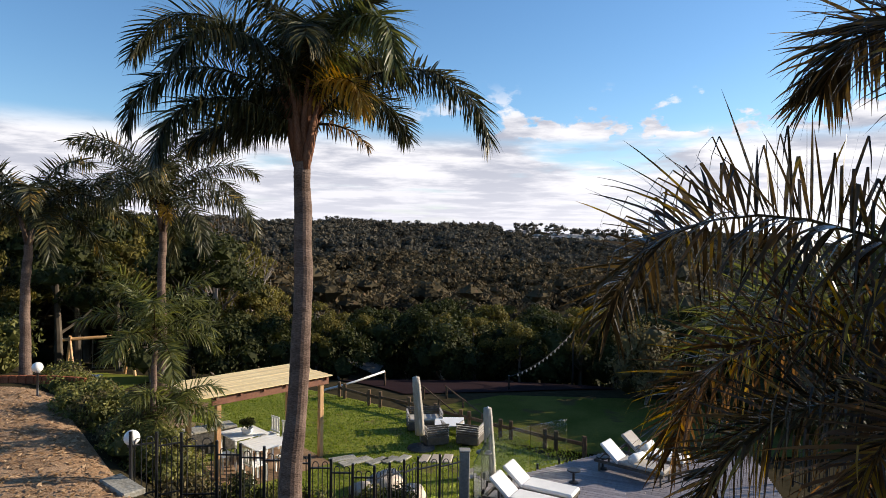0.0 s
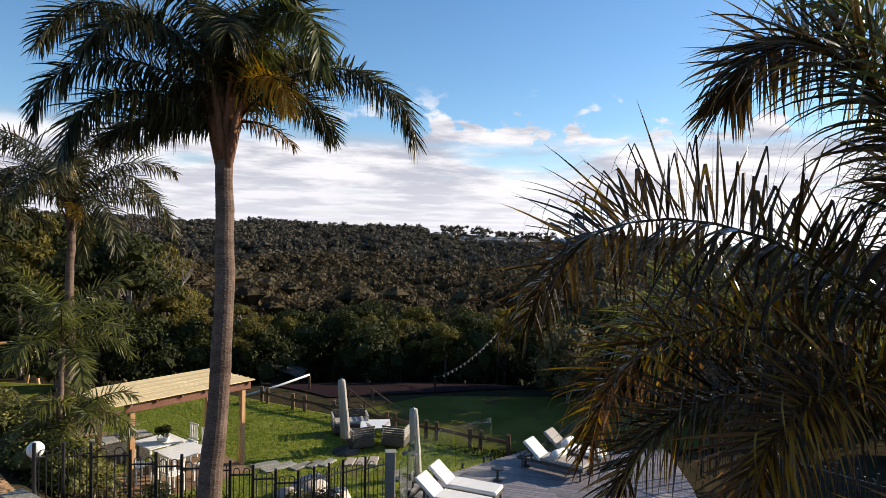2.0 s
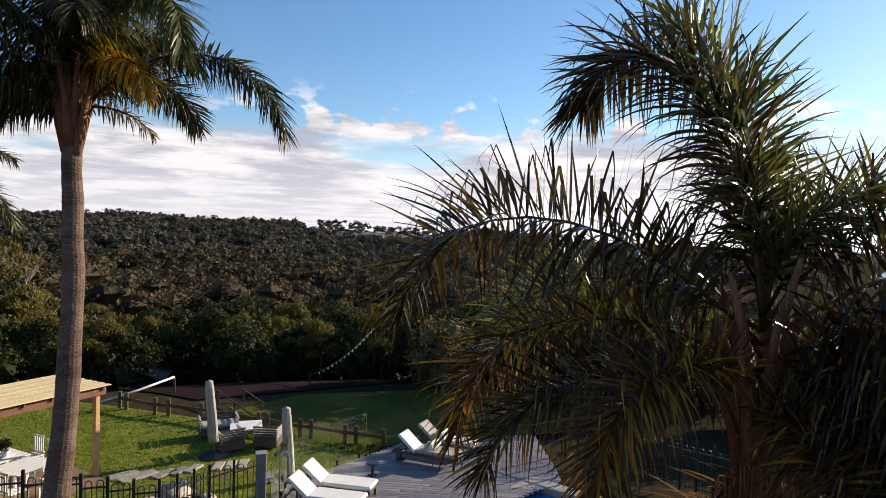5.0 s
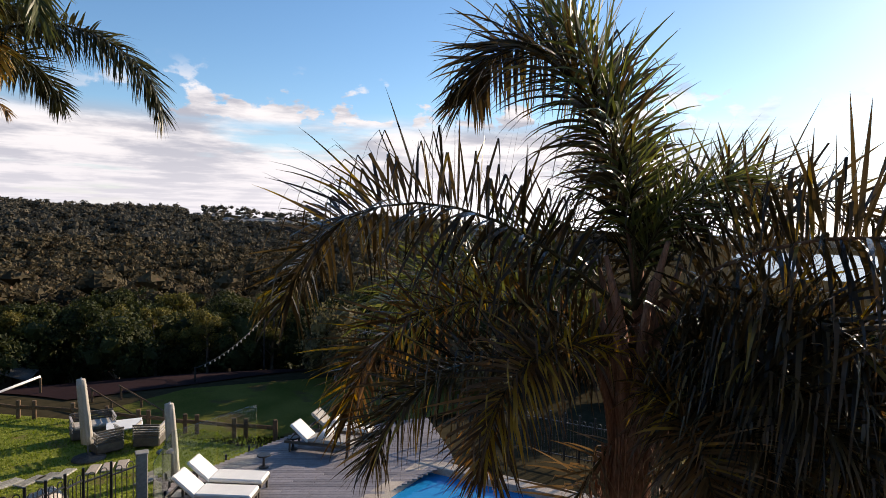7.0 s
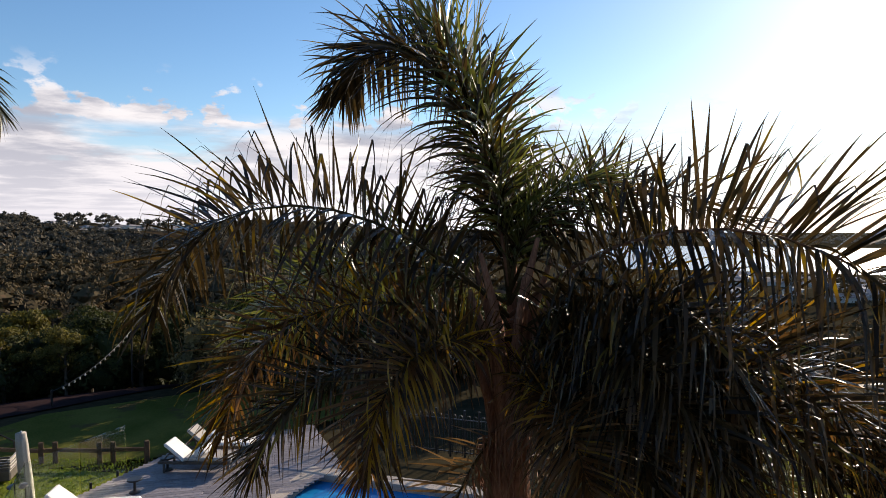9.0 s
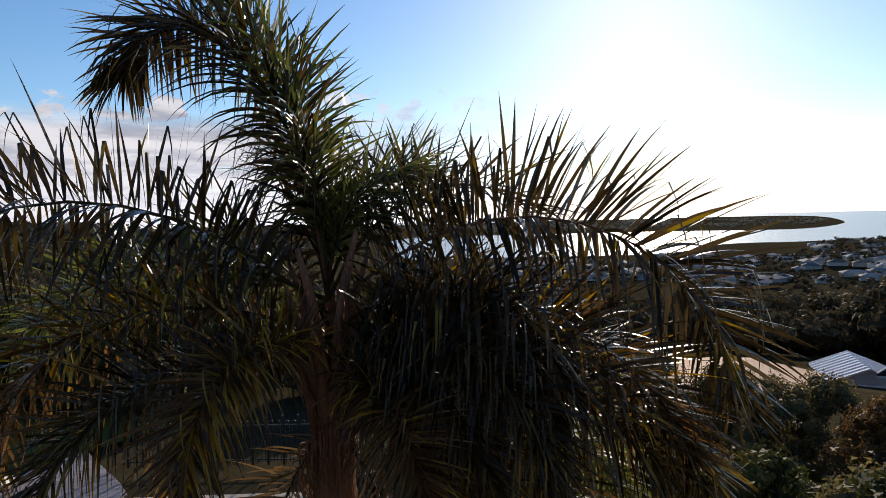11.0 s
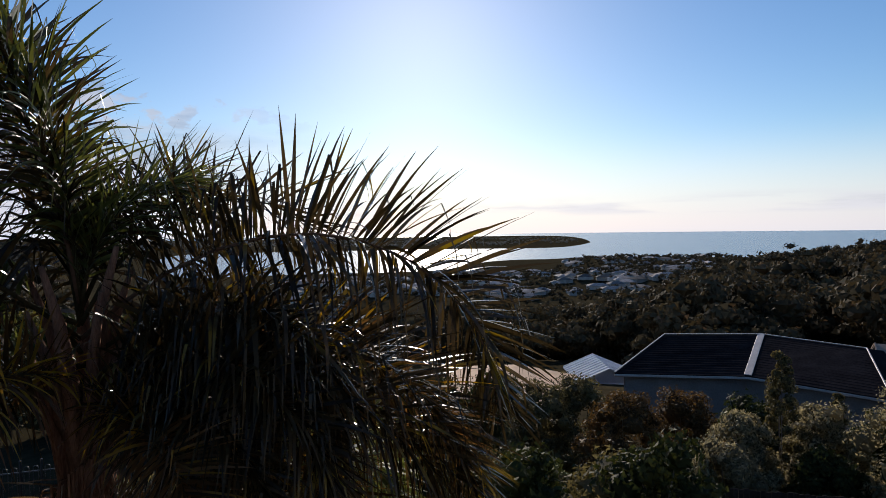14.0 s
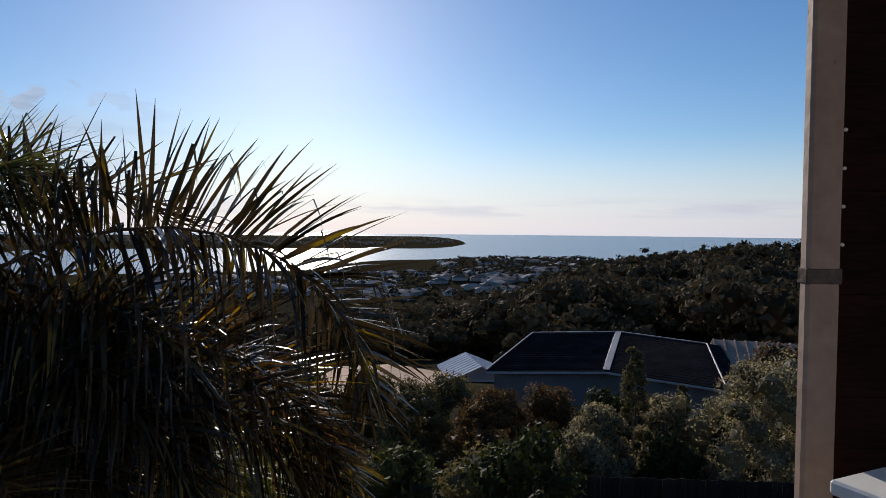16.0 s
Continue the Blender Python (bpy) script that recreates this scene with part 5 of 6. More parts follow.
def lounge_chair(x, y, turn, w, label):
    c = thing("lounge_chair", (x, y, 0.03), label, "armchair", "lounge set on the lawn", turn=turn)
    bm = bmesh.new()
    box(bm, 0, 0, 0.20, w, 0.66, 0.28, 0.03)
    part("seat_frame", bm, M_WICKER, c)
    boxes("back_slat", [(0, 0.31, 0.38 + i * 0.07, w, 0.035, 0.05) for i in range(5)], M_WICKER, c)
    for s in (-1, 1):
        boxes("arm_slat", [(s * (w / 2 - 0.02), 0, 0.30 + i * 0.08, 0.03, 0.66, 0.045) for i in range(4)], M_TAUPE, c)
        boxes("armrest", [(s * (w / 2 - 0.02), 0, 0.60, 0.06, 0.70, 0.03)], M_TAUPE, c)
    bm = bmesh.new()
    box(bm, 0, -0.03, 0.39, w - 0.12, 0.56, 0.11, 0.035)
    part("cushion", bm, M_TAUPE, c, "faded taupe cushion")
    return c


lounge_chair(-0.15, 19.45, 200, 0.72, "dark wicker lounge chair with taupe cushion on the lawn")
lounge_chair(0.95, 19.5, 160, 0.72, "dark wicker lounge chair with taupe cushion on the lawn")
lounge_chair(-0.5, 20.9, 8, 1.15, "dark wicker two-seat sofa on the lawn")
ct = thing("coffee_table", (0.32, 20.35, 0.03), "low white-topped outdoor table between the lounge chairs", "table")
bm = bmesh.new()
box(bm, 0, 0, 0.42, 0.95, 0.95, 0.035, 0.008)
part("tabletop", bm, M_WHITE, ct)
for sx in (-1, 1):
    for sy in (-1, 1):
        bm = bmesh.new()
        box(bm, sx * 0.4, sy * 0.4, 0.2, 0.05, 0.05, 0.41, 0.005)
        part("leg", bm, M_WHITE, ct)

# ---- posts, bollard, globe lamps ----
gate_post = thing("gate_post", (0.55, 14.0, gz(0.55, 14.0) - 0.05), "square grey painted gate post by the pool fence", "post")
bm = bmesh.new()
box(bm, 0, 0, 0.93, 0.22, 0.22, 1.66, 0.015)
part("shaft", bm, M_POST, gate_post)
bm = bmesh.new()
box(bm, 0, 0, 1.77, 0.25, 0.25, 0.03, 0.01)
part("cap", bm, M_POST, gate_post)
bollard = thing("bollard_lamp", (1.12, 16.0, 0.0), "grey bollard lamp with flat dark cap", "lamp")
bm = bmesh.new()
box(bm, 0, 0, 0.48, 0.15, 0.15, 0.96, 0.01)
part("shaft", bm, M_POST, bollard)
bm = bmesh.new()
lathe(bm, [(0.20, 0.97), (0.19, 1.0), (0.05, 1.05), (0.02, 1.16)], (0, 0, 0), 16)
part("cap", bm, M_BLACK, bollard, "flat dark metal cap")


def globe_lamp(x, y, height):
    g = thing("globe_lamp", (x, y, gz(x, y)), "white opal globe lamp on a short black post by the path", "lamp", "globe lamps along the path")
    bm = bmesh.new()
    lathe(bm, [(0.09, 0), (0.09, 0.02), (0.04, 0.03), (0.028, 0.04), (0.028, height - 0.19), (0.07, height - 0.17), (0.075, height - 0.13), (0.05, height - 0.12)], (0, 0, 0), 14)
    part("post", bm, M_BLACK, g, smooth=True)
    bm = bmesh.new()
    bmesh.ops.create_uvsphere(bm, u_segments=24, v_segments=14, radius=0.142, matrix=Matrix.Translation((0, 0, height)))
    part("globe", bm, M_GLOBE, g, smooth=True)


globe_lamp(-5.72, 11.75, 0.95)
globe_lamp(-10.9, 17.2, 0.80)

# ---- split rail fence round the lawn ----
rail = thing("rail_fence", (-3.7, 24.7, 0), "low weathered timber rail fence along the lawn", "fence")
RO = Vector((-3.7, 24.7, 0))
RAIL_POSTS = ((-3.95, 24.95), (-3.7, 24.7), (-2.65, 23.75), (-2.2, 23.5), (-1.1, 22.75), (-0.15, 21.95), (0.71, 21.2), (0.98, 21.0), (1.94, 20.15), (2.25, 19.95), (3.2, 19.2), (3.5, 19.0), (4.25, 18.5))
for x, y in RAIL_POSTS:
    bm = bmesh.new()
    box(bm, x - RO.x, y - RO.y, 0.28, 0.12, 0.12, 0.68, 0.015)
    part("post", bm, M_RAIL, rail)
for (x0, y0), (x1, y1) in zip(RAIL_POSTS, RAIL_POSTS[1:]):
    bm = bmesh.new()
    bar(bm, (x0 - RO.x, y0 - RO.y, 0.40), (x1 - RO.x, y1 - RO.y, 0.38), 0.06, 0.11, 0.015)
    part("rail", bm, M_RAIL, rail)

# handrails of the steps going down behind the lawn
for dx in (0.0, 0.9):
    h = thing("handrail", (-0.4 + dx, 24.2, gz(-0.4 + dx, 24.2)), "brown timber handrail of the garden steps", "handrail", "handrails of the steps")
    bm = bmesh.new()
    bar(bm, (-0.3, 0.9, 0.48), (1.05, -2.2, 0.2), 0.04, 0.05, 0.01)
    part("rail", bm, M_RAIL, h)
    for s in (0.05, 0.5, 0.95):
        bm = bmesh.new()
        x, y, z = -0.3 + 1.35 * s, 0.9 - 3.1 * s, 0.48 - 0.28 * s
        box(bm, x, y, z / 2 - 0.15, 0.07, 0.07, z + 0.3, 0.008)
        part("post", bm, M_RAIL, h)

white_pole = thing("white_pole", (-4.75, 26.0, gz(-4.75, 26.0)), "long white slanting pole beyond the rail fence", "pole")
bm = bmesh.new()
tube(bm, [(0, 0, 0.05), (1.2, 0.6, 0.28), (2.4, 1.2, 0.6)], 0.045, 8)
part("shaft", bm, M_WHITE, white_pole, smooth=True)
bm = bmesh.new()
box(bm, 2.4, 1.2, 0.2, 0.08, 0.08, 0.7, 0.01)
part("prop", bm, M_RAIL, white_pole)
sail = thing("shade_cloth", (-5.0, 31.5, gz(-5, 31.5) - 0.2), "grey shade cloth stretched low behind the lawn", "shade")
bm = bmesh.new()
slab(bm, [Vector((0, 0, 1.25)), Vector((1.9, -0.5, 0.6)), Vector((2.1, 1.2, 0.7)), Vector((0.3, 1.4, 1.25))], 0.02)
part("cloth", bm, M_DARKSTONE, sail)
for x, y, z in ((0, 0, 1.25), (1.9, -0.5, 0.6), (2.1, 1.2, 0.7), (0.3, 1.4, 1.25)):
    bm = bmesh.new()
    tube(bm, [(x, y, -0.3), (x, y, z)], 0.03, 8)
    part("pole", bm, M_BLACK, sail)

lights = thing("string_lights", (2.9, 26.5, gz(2.9, 26.5)), "dark cable with small pale bulbs sagging between poles", "lights")
L0, L1 = Vector((0, 0, 0.6)), Vector((3.4, 3.5, 2.0))
cable = [L0.lerp(L1, i / 16) - Vector((0, 0, 0.3 * 4 * (i / 16) * (1 - i / 16))) for i in range(17)]
bm = bmesh.new()
tube(bm, cable, 0.012, 5)
part("cable", bm, M_BLACK, lights)
for p in ((0, 0, 0.65), (3.4, 3.5, 2.05)):
    bm = bmesh.new()
    tube(bm, [(p[0], p[1], -0.6), p], 0.04, 8)
    part("pole", bm, M_BLACK, lights)
for c in cable[2:-1]:
    bm = bmesh.new()
    lathe(bm, [(0.012, -0.12), (0.035, -0.09), (0.03, -0.04), (0.012, 0.0)], tuple(c), 8)
    part("bulb", bm, M_TAUPE, lights)

# ---- stepping slabs in the lawn ----
for x, y, w, d, a, grey in ((-2.75, 18.05, 0.75, 0.34, 30, 1), (-2.35, 17.85, 0.95, 0.36, 38, 1), (-1.75, 17.9, 0.7, 0.3, 48, 1), (-1.4, 18.0, 0.6, 0.3, 55, 1), (-1.05, 18.1, 0.6, 0.28, 60, 1), (-0.42, 18.1, 0.62, 0.27, 78, 0), (-0.1, 18.12, 0.62, 0.27, 80, 0), (0.24, 18.15, 0.66, 0.27, 82, 0), (1.0, 17.3, 0.7, 0.25, 40, 1), (0.8, 16.8, 0.7, 0.25, 40, 1)):
    bm = bmesh.new()
    box(bm, 0, 0, 0.05, w, d, 0.05, 0.015)
    for v in bm.verts:
        v.co.x += 0.03 * noise.noise(v.co * 3 + Vector((x, y, 0)))
    s = part("stepping_slab", bm, M_STONE if grey else M_CONC)
    s.matrix_basis = pose(x, y, gz(x, y), 0, 0, a)
    tagged(s, "weathered grey slab set in the lawn" if grey else "pale concrete slab set in the lawn", "slab", "stepping slabs in the lawn")

# ---- deck, pool, loungers ----
DECK = [(0.9, 14.6), (3.6, 12.6), (4.6, 13.2), (7.15, 14.95), (8.4, 15.4), (9.4, 18.3), (4.75, 18.45), (1.25, 16.15)]


def clip_line(p, d, poly):
    """The stretch of the line p + s d inside a convex outline."""
    lo, hi = -99.0, 99.0
    cx, cy = sum(q[0] for q in poly) / len(poly), sum(q[1] for q in poly) / len(poly)
    for (x0, y0), (x1, y1) in zip(poly, poly[1:] + poly[:1]):
        nx, ny = y1 - y0, x0 - x1
        if (cx - x0) * nx + (cy - y0) * ny > 0:
            nx, ny = -nx, -ny
        den, num = d[0] * nx + d[1] * ny, (x0 - p[0]) * nx + (y0 - p[1]) * ny
        if abs(den) < 1e-9:
            if num < 0:
                return None
            continue
        s = num / den
        if den > 0:
            hi = min(hi, s)
        else:
            lo = max(lo, s)
    return (lo, hi) if hi - lo > 0.15 else None


deck = thing("deck", (4.5, 15.9, 0.0), "grey weathered hardwood deck beside the pool", "deck", kind="structure")
DA = radians(-24)
dd, dn = (math.cos(DA), math.sin(DA)), (-math.sin(DA), math.cos(DA))
plank_rng = random.Random(4)
HULL = [DECK[0], DECK[1], (8.2, 14.6), DECK[4], DECK[5], DECK[6], DECK[7]]
for i in range(-32, 34):
    p = (4.5 + dn[0] * i * 0.142, 15.9 + dn[1] * i * 0.142)
    c = clip_line(p, dd, HULL)
    if c is None:
        continue
    s = c[0]
    while s < c[1] - 0.05:
        e = min(s + plank_rng.uniform(1.8, 3.4), c[1])
        if c[1] - e < 0.5:
            e = c[1]
        mid = (s + e) / 2
        bm = bmesh.new()
        box(bm, 0, 0, 0, e - s - 0.006, 0.136, 0.03, 0.004)
        ob = part("plank", bm, M_DECK, deck)
        ob.matrix_basis = pose(p[0] + dd[0] * mid - 4.5, p[1] + dd[1] * mid - 15.9, 0.135 + plank_rng.uniform(-0.002, 0.002), 0, 0, -24)
        s = e

# the pool: its own axes along the far edge
PA, PB = Vector((7.35, 14.55, 0)), Vector((10.6, 9.75, 0))
pax = (PB - PA).normalized()
pay = Vector((pax.y, -pax.x, 0))
if pay.x > 0:
    pay = -pay
plen, pwid = (PB - PA).length, 3.0
pool = thing("pool", (PA.x, PA.y, 0), "blue swimming pool with pale stone coping", "pool", kind="structure")


def pl(a, b, z):
    return pax * a + pay * b + Vector((0, 0, z))


bm = bmesh.new()
slab(bm, [pl(0, 0, -0.02), pl(plen, 0, -0.02), pl(plen, pwid, -0.02), pl(0, pwid, -0.02)], 0.8)
part("water", bm, M_POOL, pool, "bright blue pool water")
cop = 0
for a0, a1, b0, b1 in ((-0.4, plen + 0.4, -0.45, 0.0), (-0.4, plen + 0.4, pwid, pwid + 0.4), (-0.4, 0.0, 0.0, pwid), (plen, plen + 0.4, 0.0, pwid)):
    along = (a1 - a0) > (b1 - b0)
    n = int(round((a1 - a0 if along else b1 - b0) / 0.6))
    for i in range(n):
        f0, f1 = i / n, (i + 1) / n
        q = (a0 + (a1 - a0) * f0, a0 + (a1 - a0) * f1, b0, b1) if along else (a0, a1, b0 + (b1 - b0) * f0, b0 + (b1 - b0) * f1)
        bm = bmesh.new()
        g = 0.004
        slab(bm, [pl(q[0] + g, q[2] + g, 0.15), pl(q[1] - g, q[2] + g, 0.15), pl(q[1] - g, q[3] - g, 0.15), pl(q[0] + g, q[3] - g, 0.15)], 0.25)
        part("coping_stone", bm, M_CONC, pool)


def lounger(x, y, turn, label, bare_back=False, towel=False):
    """A sun lounger, head at the origin side, foot along +x."""
    o = thing("sun_lounger", (x, y, 0.152), label, "sun lounger", "loungers on the deck", turn=turn)
    boxes("side_rail", [(0.0, s * 0.30, 0.27, 1.9, 0.05, 0.07) for s in (-1, 1)], M_WICKER, o)
    boxes("end_rail", [(s, 0, 0.27, 0.05, 0.546, 0.07) for s in (-0.92, 0.92)], M_WICKER, o)
    for sx in (-0.80, 0.88):
        for sy in (-1, 1):
            bm = bmesh.new()
            box(bm, sx, sy * 0.29, 0.12, 0.05, 0.05, 0.24, 0.006)
            part("leg", bm, M_WICKER, o)
    bm = bmesh.new()
    box(bm, 0.33, 0, 0.35, 1.24, 0.60, 0.10, 0.03)
    part("mattress", bm, M_TAUPE if towel else M_CUSHION, o)
    tilt = Matrix.Rotation(radians(40), 4, "Y")
    bm = bmesh.new()
    box(bm, -0.29 - 0.24, 0, 0.52, 0.68, 0.60, 0.09, 0.03, tilt)
    part("backrest", bm, M_TAUPE if bare_back else M_CUSHION, o, "raised taupe sling backrest" if bare_back else "raised white cushion backrest")
    for sy in (-1, 1):
        bm = bmesh.new()
        bar(bm, (-0.6, sy * 0.26, 0.57), (-0.85, sy * 0.26, 0.28), 0.03, 0.03)
        part("strut", bm, M_WICKER, o)
    return o


def towel(x, y, z, turn):
    bm = bmesh.new()
    tube(bm, [(-0.28, 0, 0.11), (-0.1, 0.01, 0.115), (0.1, -0.01, 0.11), (0.28, 0, 0.112)], [0.105, 0.12, 0.118, 0.10], 12)
    t = part("pillow", bm, M_CUSHION, smooth=True)
    t.matrix_basis = pose(x, y, z, 0, 0, turn)
    tagged(t, "plump white rolled cushion lying on a lounger", "cushion", "cushions on the loungers")


lounger(2.36, 15.15, -30, "white cushioned sun lounger with raised back on the deck")
lounger(1.97, 14.42, -30, "white cushioned sun lounger with raised back on the deck")
lounger(5.12, 16.75, -40, "sun lounger with white raised back and taupe base", False, True)
lounger(5.92, 17.55, -40, "sun lounger with taupe raised back and white mattress", True)
towel(5.22, 16.65, 0.552, 40)
towel(5.8, 17.63, 0.552, 50)
for x, y in ((3.45, 16.2), (4.45, 17.2)):
    st = thing("side_table", (x, y, 0.152), "small dark round side table between loungers", "table", "side tables on the deck")
    bm = bmesh.new()
    lathe(bm, [(0.16, 0.30), (0.175, 0.31), (0.175, 0.33), (0.16, 0.34)], (0, 0, 0), 18)
    part("tabletop", bm, M_BLACK, st)
    bm = bmesh.new()
    lathe(bm, [(0.13, 0.0), (0.12, 0.03), (0.035, 0.06), (0.03, 0.28), (0.10, 0.30)], (0, 0, 0), 14)
    part("pedestal", bm, M_BLACK, st)

glass_fence = thing("glass_fence", (1.25, 16.2, 0.15), "frameless clear glass pool fence along the deck edge", "fence")
ge = (Vector((4.75, 18.5, 0.15)) - Vector((1.25, 16.2, 0.15)))
for i in range(2):
    a, b = ge * ((i + 0.02) / 3), ge * ((i + 0.98) / 3)
    bm = bmesh.new()
    bar(bm, a + Vector((0, 0, 0.64)), b + Vector((0, 0, 0.64)), 0.012, 1.16)
    pane = part("pane", bm, M_GLASS, glass_fence)
    pane.visible_shadow = False
    for f in (0.2, 0.8):
        bm = bmesh.new()
        p = a.lerp(b, f)
        box(bm, p.x, p.y, 0.07, 0.06, 0.05, 0.16, 0.008)
        part("spigot", bm, M_BLACK, glass_fence, "black metal glass clamp")

glass_near = thing("glass_fence", (0.75, 14.15, 0.15), "frameless clear glass pool fence beside the gate post", "fence")
for a, b in ((Vector((0.02, 0.05, 0)), Vector((0.25, 0.95, 0))), (Vector((0.27, 1.03, 0)), Vector((0.50, 1.95, 0)))):
    bm = bmesh.new()
    bar(bm, a + Vector((0, 0, 0.64)), b + Vector((0, 0, 0.64)), 0.012, 1.16)
    pane = part("pane", bm, M_GLASS, glass_near)
    pane.visible_shadow = False
    for f in (0.2, 0.8):
        bm = bmesh.new()
        p = a.lerp(b, f)
        box(bm, p.x, p.y, 0.05, 0.06, 0.05, 0.2, 0.008)
        part("spigot", bm, M_BLACK, glass_near, "black metal glass clamp")

# boulders at the foot of the slope
for x, y, w, seed in ((-1.35, 16.1, 0.55, 1), (-0.65, 15.5, 0.42, 2), (-1.9, 15.7, 0.38, 3)):
    bm = bmesh.new()
    bmesh.ops.create_icosphere(bm, subdivisions=3, radius=1.0)
    for v in bm.verts:
        k = 1 + 0.22 * noise.noise(v.co * 1.3 + Vector((seed * 7, 0, 0))) + 0.07 * noise.noise(v.co * 4 + Vector((0, seed * 5, 0)))
        v.co = Vector((v.co.x * w * k, v.co.y * w * 0.8 * k, v.co.z * w * 0.55 * k))
    rock = part("boulder", bm, M_CONC, smooth=True)
    rock.matrix_basis = pose(x, y, gz(x, y) + w * 0.25, 0, 0, seed * 50)
    tagged(rock, "rounded pale sandstone boulder beside the fence", "boulder", "boulders by the fence")

# ---- black loop-top pool fence ----


def loop_fence(points, label, loops_of=0.44):
    """Panels between stepped posts; inverted loops of round bar along two rails. points: (x, y, top)."""
    x0, y0, t0 = points[0]
    fobj = thing("metal_fence", (x0, y0, t0 - 1.25), label, "fence", "black pool fence")
    o = Vector((x0, y0, t0 - 1.25))
    for (ax, ay, at), (bx, by, bt) in zip(points, points[1:]):
        n = max(int(round(math.hypot(bx - ax, by - ay) / loops_of)), 1)
        for i in range(n):
            s0, s1 = i / n, (i + 1) / n
            p, q = Vector((ax + (bx - ax) * s0, ay + (by - ay) * s0, 0)), Vector((ax + (bx - ax) * s1, ay + (by - ay) * s1, 0))
            top = at + (bt - at) * s0
            bm = bmesh.new()
            box(bm, p.x - o.x, p.y - o.y, top - 0.60 - o.z, 0.05, 0.05, 1.34, 0.006)
            part("post", bm, M_BLACK, fobj)
            for z in (top - 0.20, top - 1.12):
                bm = bmesh.new()
                bar(bm, Vector((p.x, p.y, z)) - o, Vector((q.x, q.y, z)) - o, 0.028, 0.028)
                part("rail", bm, M_BLACK, fobj)
            for k in range(2):
                c = p.lerp(q, 0.28 + 0.44 * k)
                u = (q - p).normalized()
                w = (q - p).length * 0.125
                arc = [c - u * w + Vector((0, 0, top - 1.2))] + [c - u * w * math.cos(a) + Vector((0, 0, top - 0.13 + w * math.sin(a))) for a in (math.pi * j / 8 for j in range(9))] + [c + u * w + Vector((0, 0, top - 1.2))]
                bm = bmesh.new()
                tube(bm, [v - o for v in arc], 0.010, 6)
                part("loop", bm, M_BLACK, fobj)
    return fobj


loop_fence([(-5.62, 11.5, 2.78), (-4.9, 12.0, 2.62), (-4.25, 12.05, 2.45), (-2.9, 12.05, 2.3), (-1.25, 12.05, 1.95)], "black metal loop-top fence stepping down the slope")
loop_fence([(-1.25, 12.05, 2.0), (-0.45, 13.0, 1.85), (0.45, 13.6, 1.75)], "black metal loop-top fence by the lawn")
loop_fence([(9.2, 16.4, 1.3), (11.0, 13.6, 1.3), (13.0, 10.4, 1.3)], "black metal loop-top fence behind the pool")

# ---- swing on the far grass ----
swing = thing("swing_set", (-19.3, 33.2, gz(-19.3, 33.2)), "honey coloured log swing frame on the grass", "swing")
for x, y in ((0, 0), (2.5, 1.3)):
    for s in (-1, 1):
        bm = bmesh.new()
        tube(bm, [(x + s * 0.55, y - s * 0.55, -0.1), (x - s * 0.06, y + s * 0.06, 2.25)], [0.08, 0.07], 10)
        part("leg", bm, M_SWING, swing)
bm = bmesh.new()
tube(bm, [(-0.3, -0.15, 2.08), (2.9, 1.5, 2.12)], [0.09, 0.085], 10)
part("crossbeam", bm, M_SWING, swing)
for f in (0.35, 0.55):
    bm = bmesh.new()
    tube(bm, [(2.6 * f, 1.35 * f, 2.05), (2.6 * f, 1.35 * f, 0.5)], 0.012, 5)
    part("rope", bm, M_BLACK, swing)
bm = bmesh.new()
box(bm, 2.6 * 0.45, 1.35 * 0.45, 0.49, 0.6, 0.2, 0.04, 0.008)
part("seat", bm, M_BLACK, swing)
bench = thing("bench", (-15.2, 27.5, gz(-15.2, 27.5)), "small white garden bench on the grass", "bench")
bm = bmesh.new()
box(bm, 0, 0, 0.42, 1.1, 0.35, 0.05, 0.01)
part("seat", bm, M_WHITE, bench)
for s in (-0.45, 0.45):
    bm = bmesh.new()
    box(bm, s, 0, 0.2, 0.06, 0.32, 0.42, 0.008)
    part("leg", bm, M_WHITE, bench)

# brick edging and a concrete step by the path
edging = thing("brick_edging", (-12.0, 18.4, 2.0), "red brick garden edging round the palm bed", "edging")
brick = bpy.data.meshes.new("brick")
bm = bmesh.new()
box(bm, 0, 0, 0.06, 0.22, 0.105, 0.24, 0.008)
bm.to_mesh(brick)
bm.free()
brick.materials.append(M_BRICK)
for i in range(14):
    b = link_mesh("brick", brick, None, edging)
    b.matrix_basis = pose(-1.4 + i * 0.232, 0.25 * math.sin(i * 0.23), 0.02, 0, 0, 8 * math.cos(i * 0.3))
bm = bmesh.new()
box(bm, 0, 0, 0.01, 0.9, 0.4, 0.12, 0.02)
step_ = part("concrete_step", bm, M_STONE)
step_.matrix_basis = pose(-5.65, 11.25, 1.93, 0, 3, -38)
tagged(step_, "worn concrete step at the end of the path", "step")

# tufts of grass standing above the mown lawn
gr = np.random.default_rng(41)
gx, gy = gr.uniform(-8.5, 4.5, 60000), gr.uniform(15, 26.5, 60000)
gk = (gy > 15.2 + 0.02 * gx) & (gy < 22.9 - 0.75 * (gx + 1.2)) & (gy < 27 + 0.4 * (gx + 6)) & (gx > -8.8 + (gy - 15) * -0.02) & (gy > 15.4 + 1.05 * (gx - 1.8)) & ((np.abs(gx + 5.1) + np.abs(gy - 17.6)) > 2.2)
gx, gy = gx[gk], gy[gk]
gp = np.stack([gx, gy, ground_z(gx, gy) + 0.025], -1)
gw = gr.normal(0, 0.012, (len(gx), 3)) * np.array([1, 1, 0])
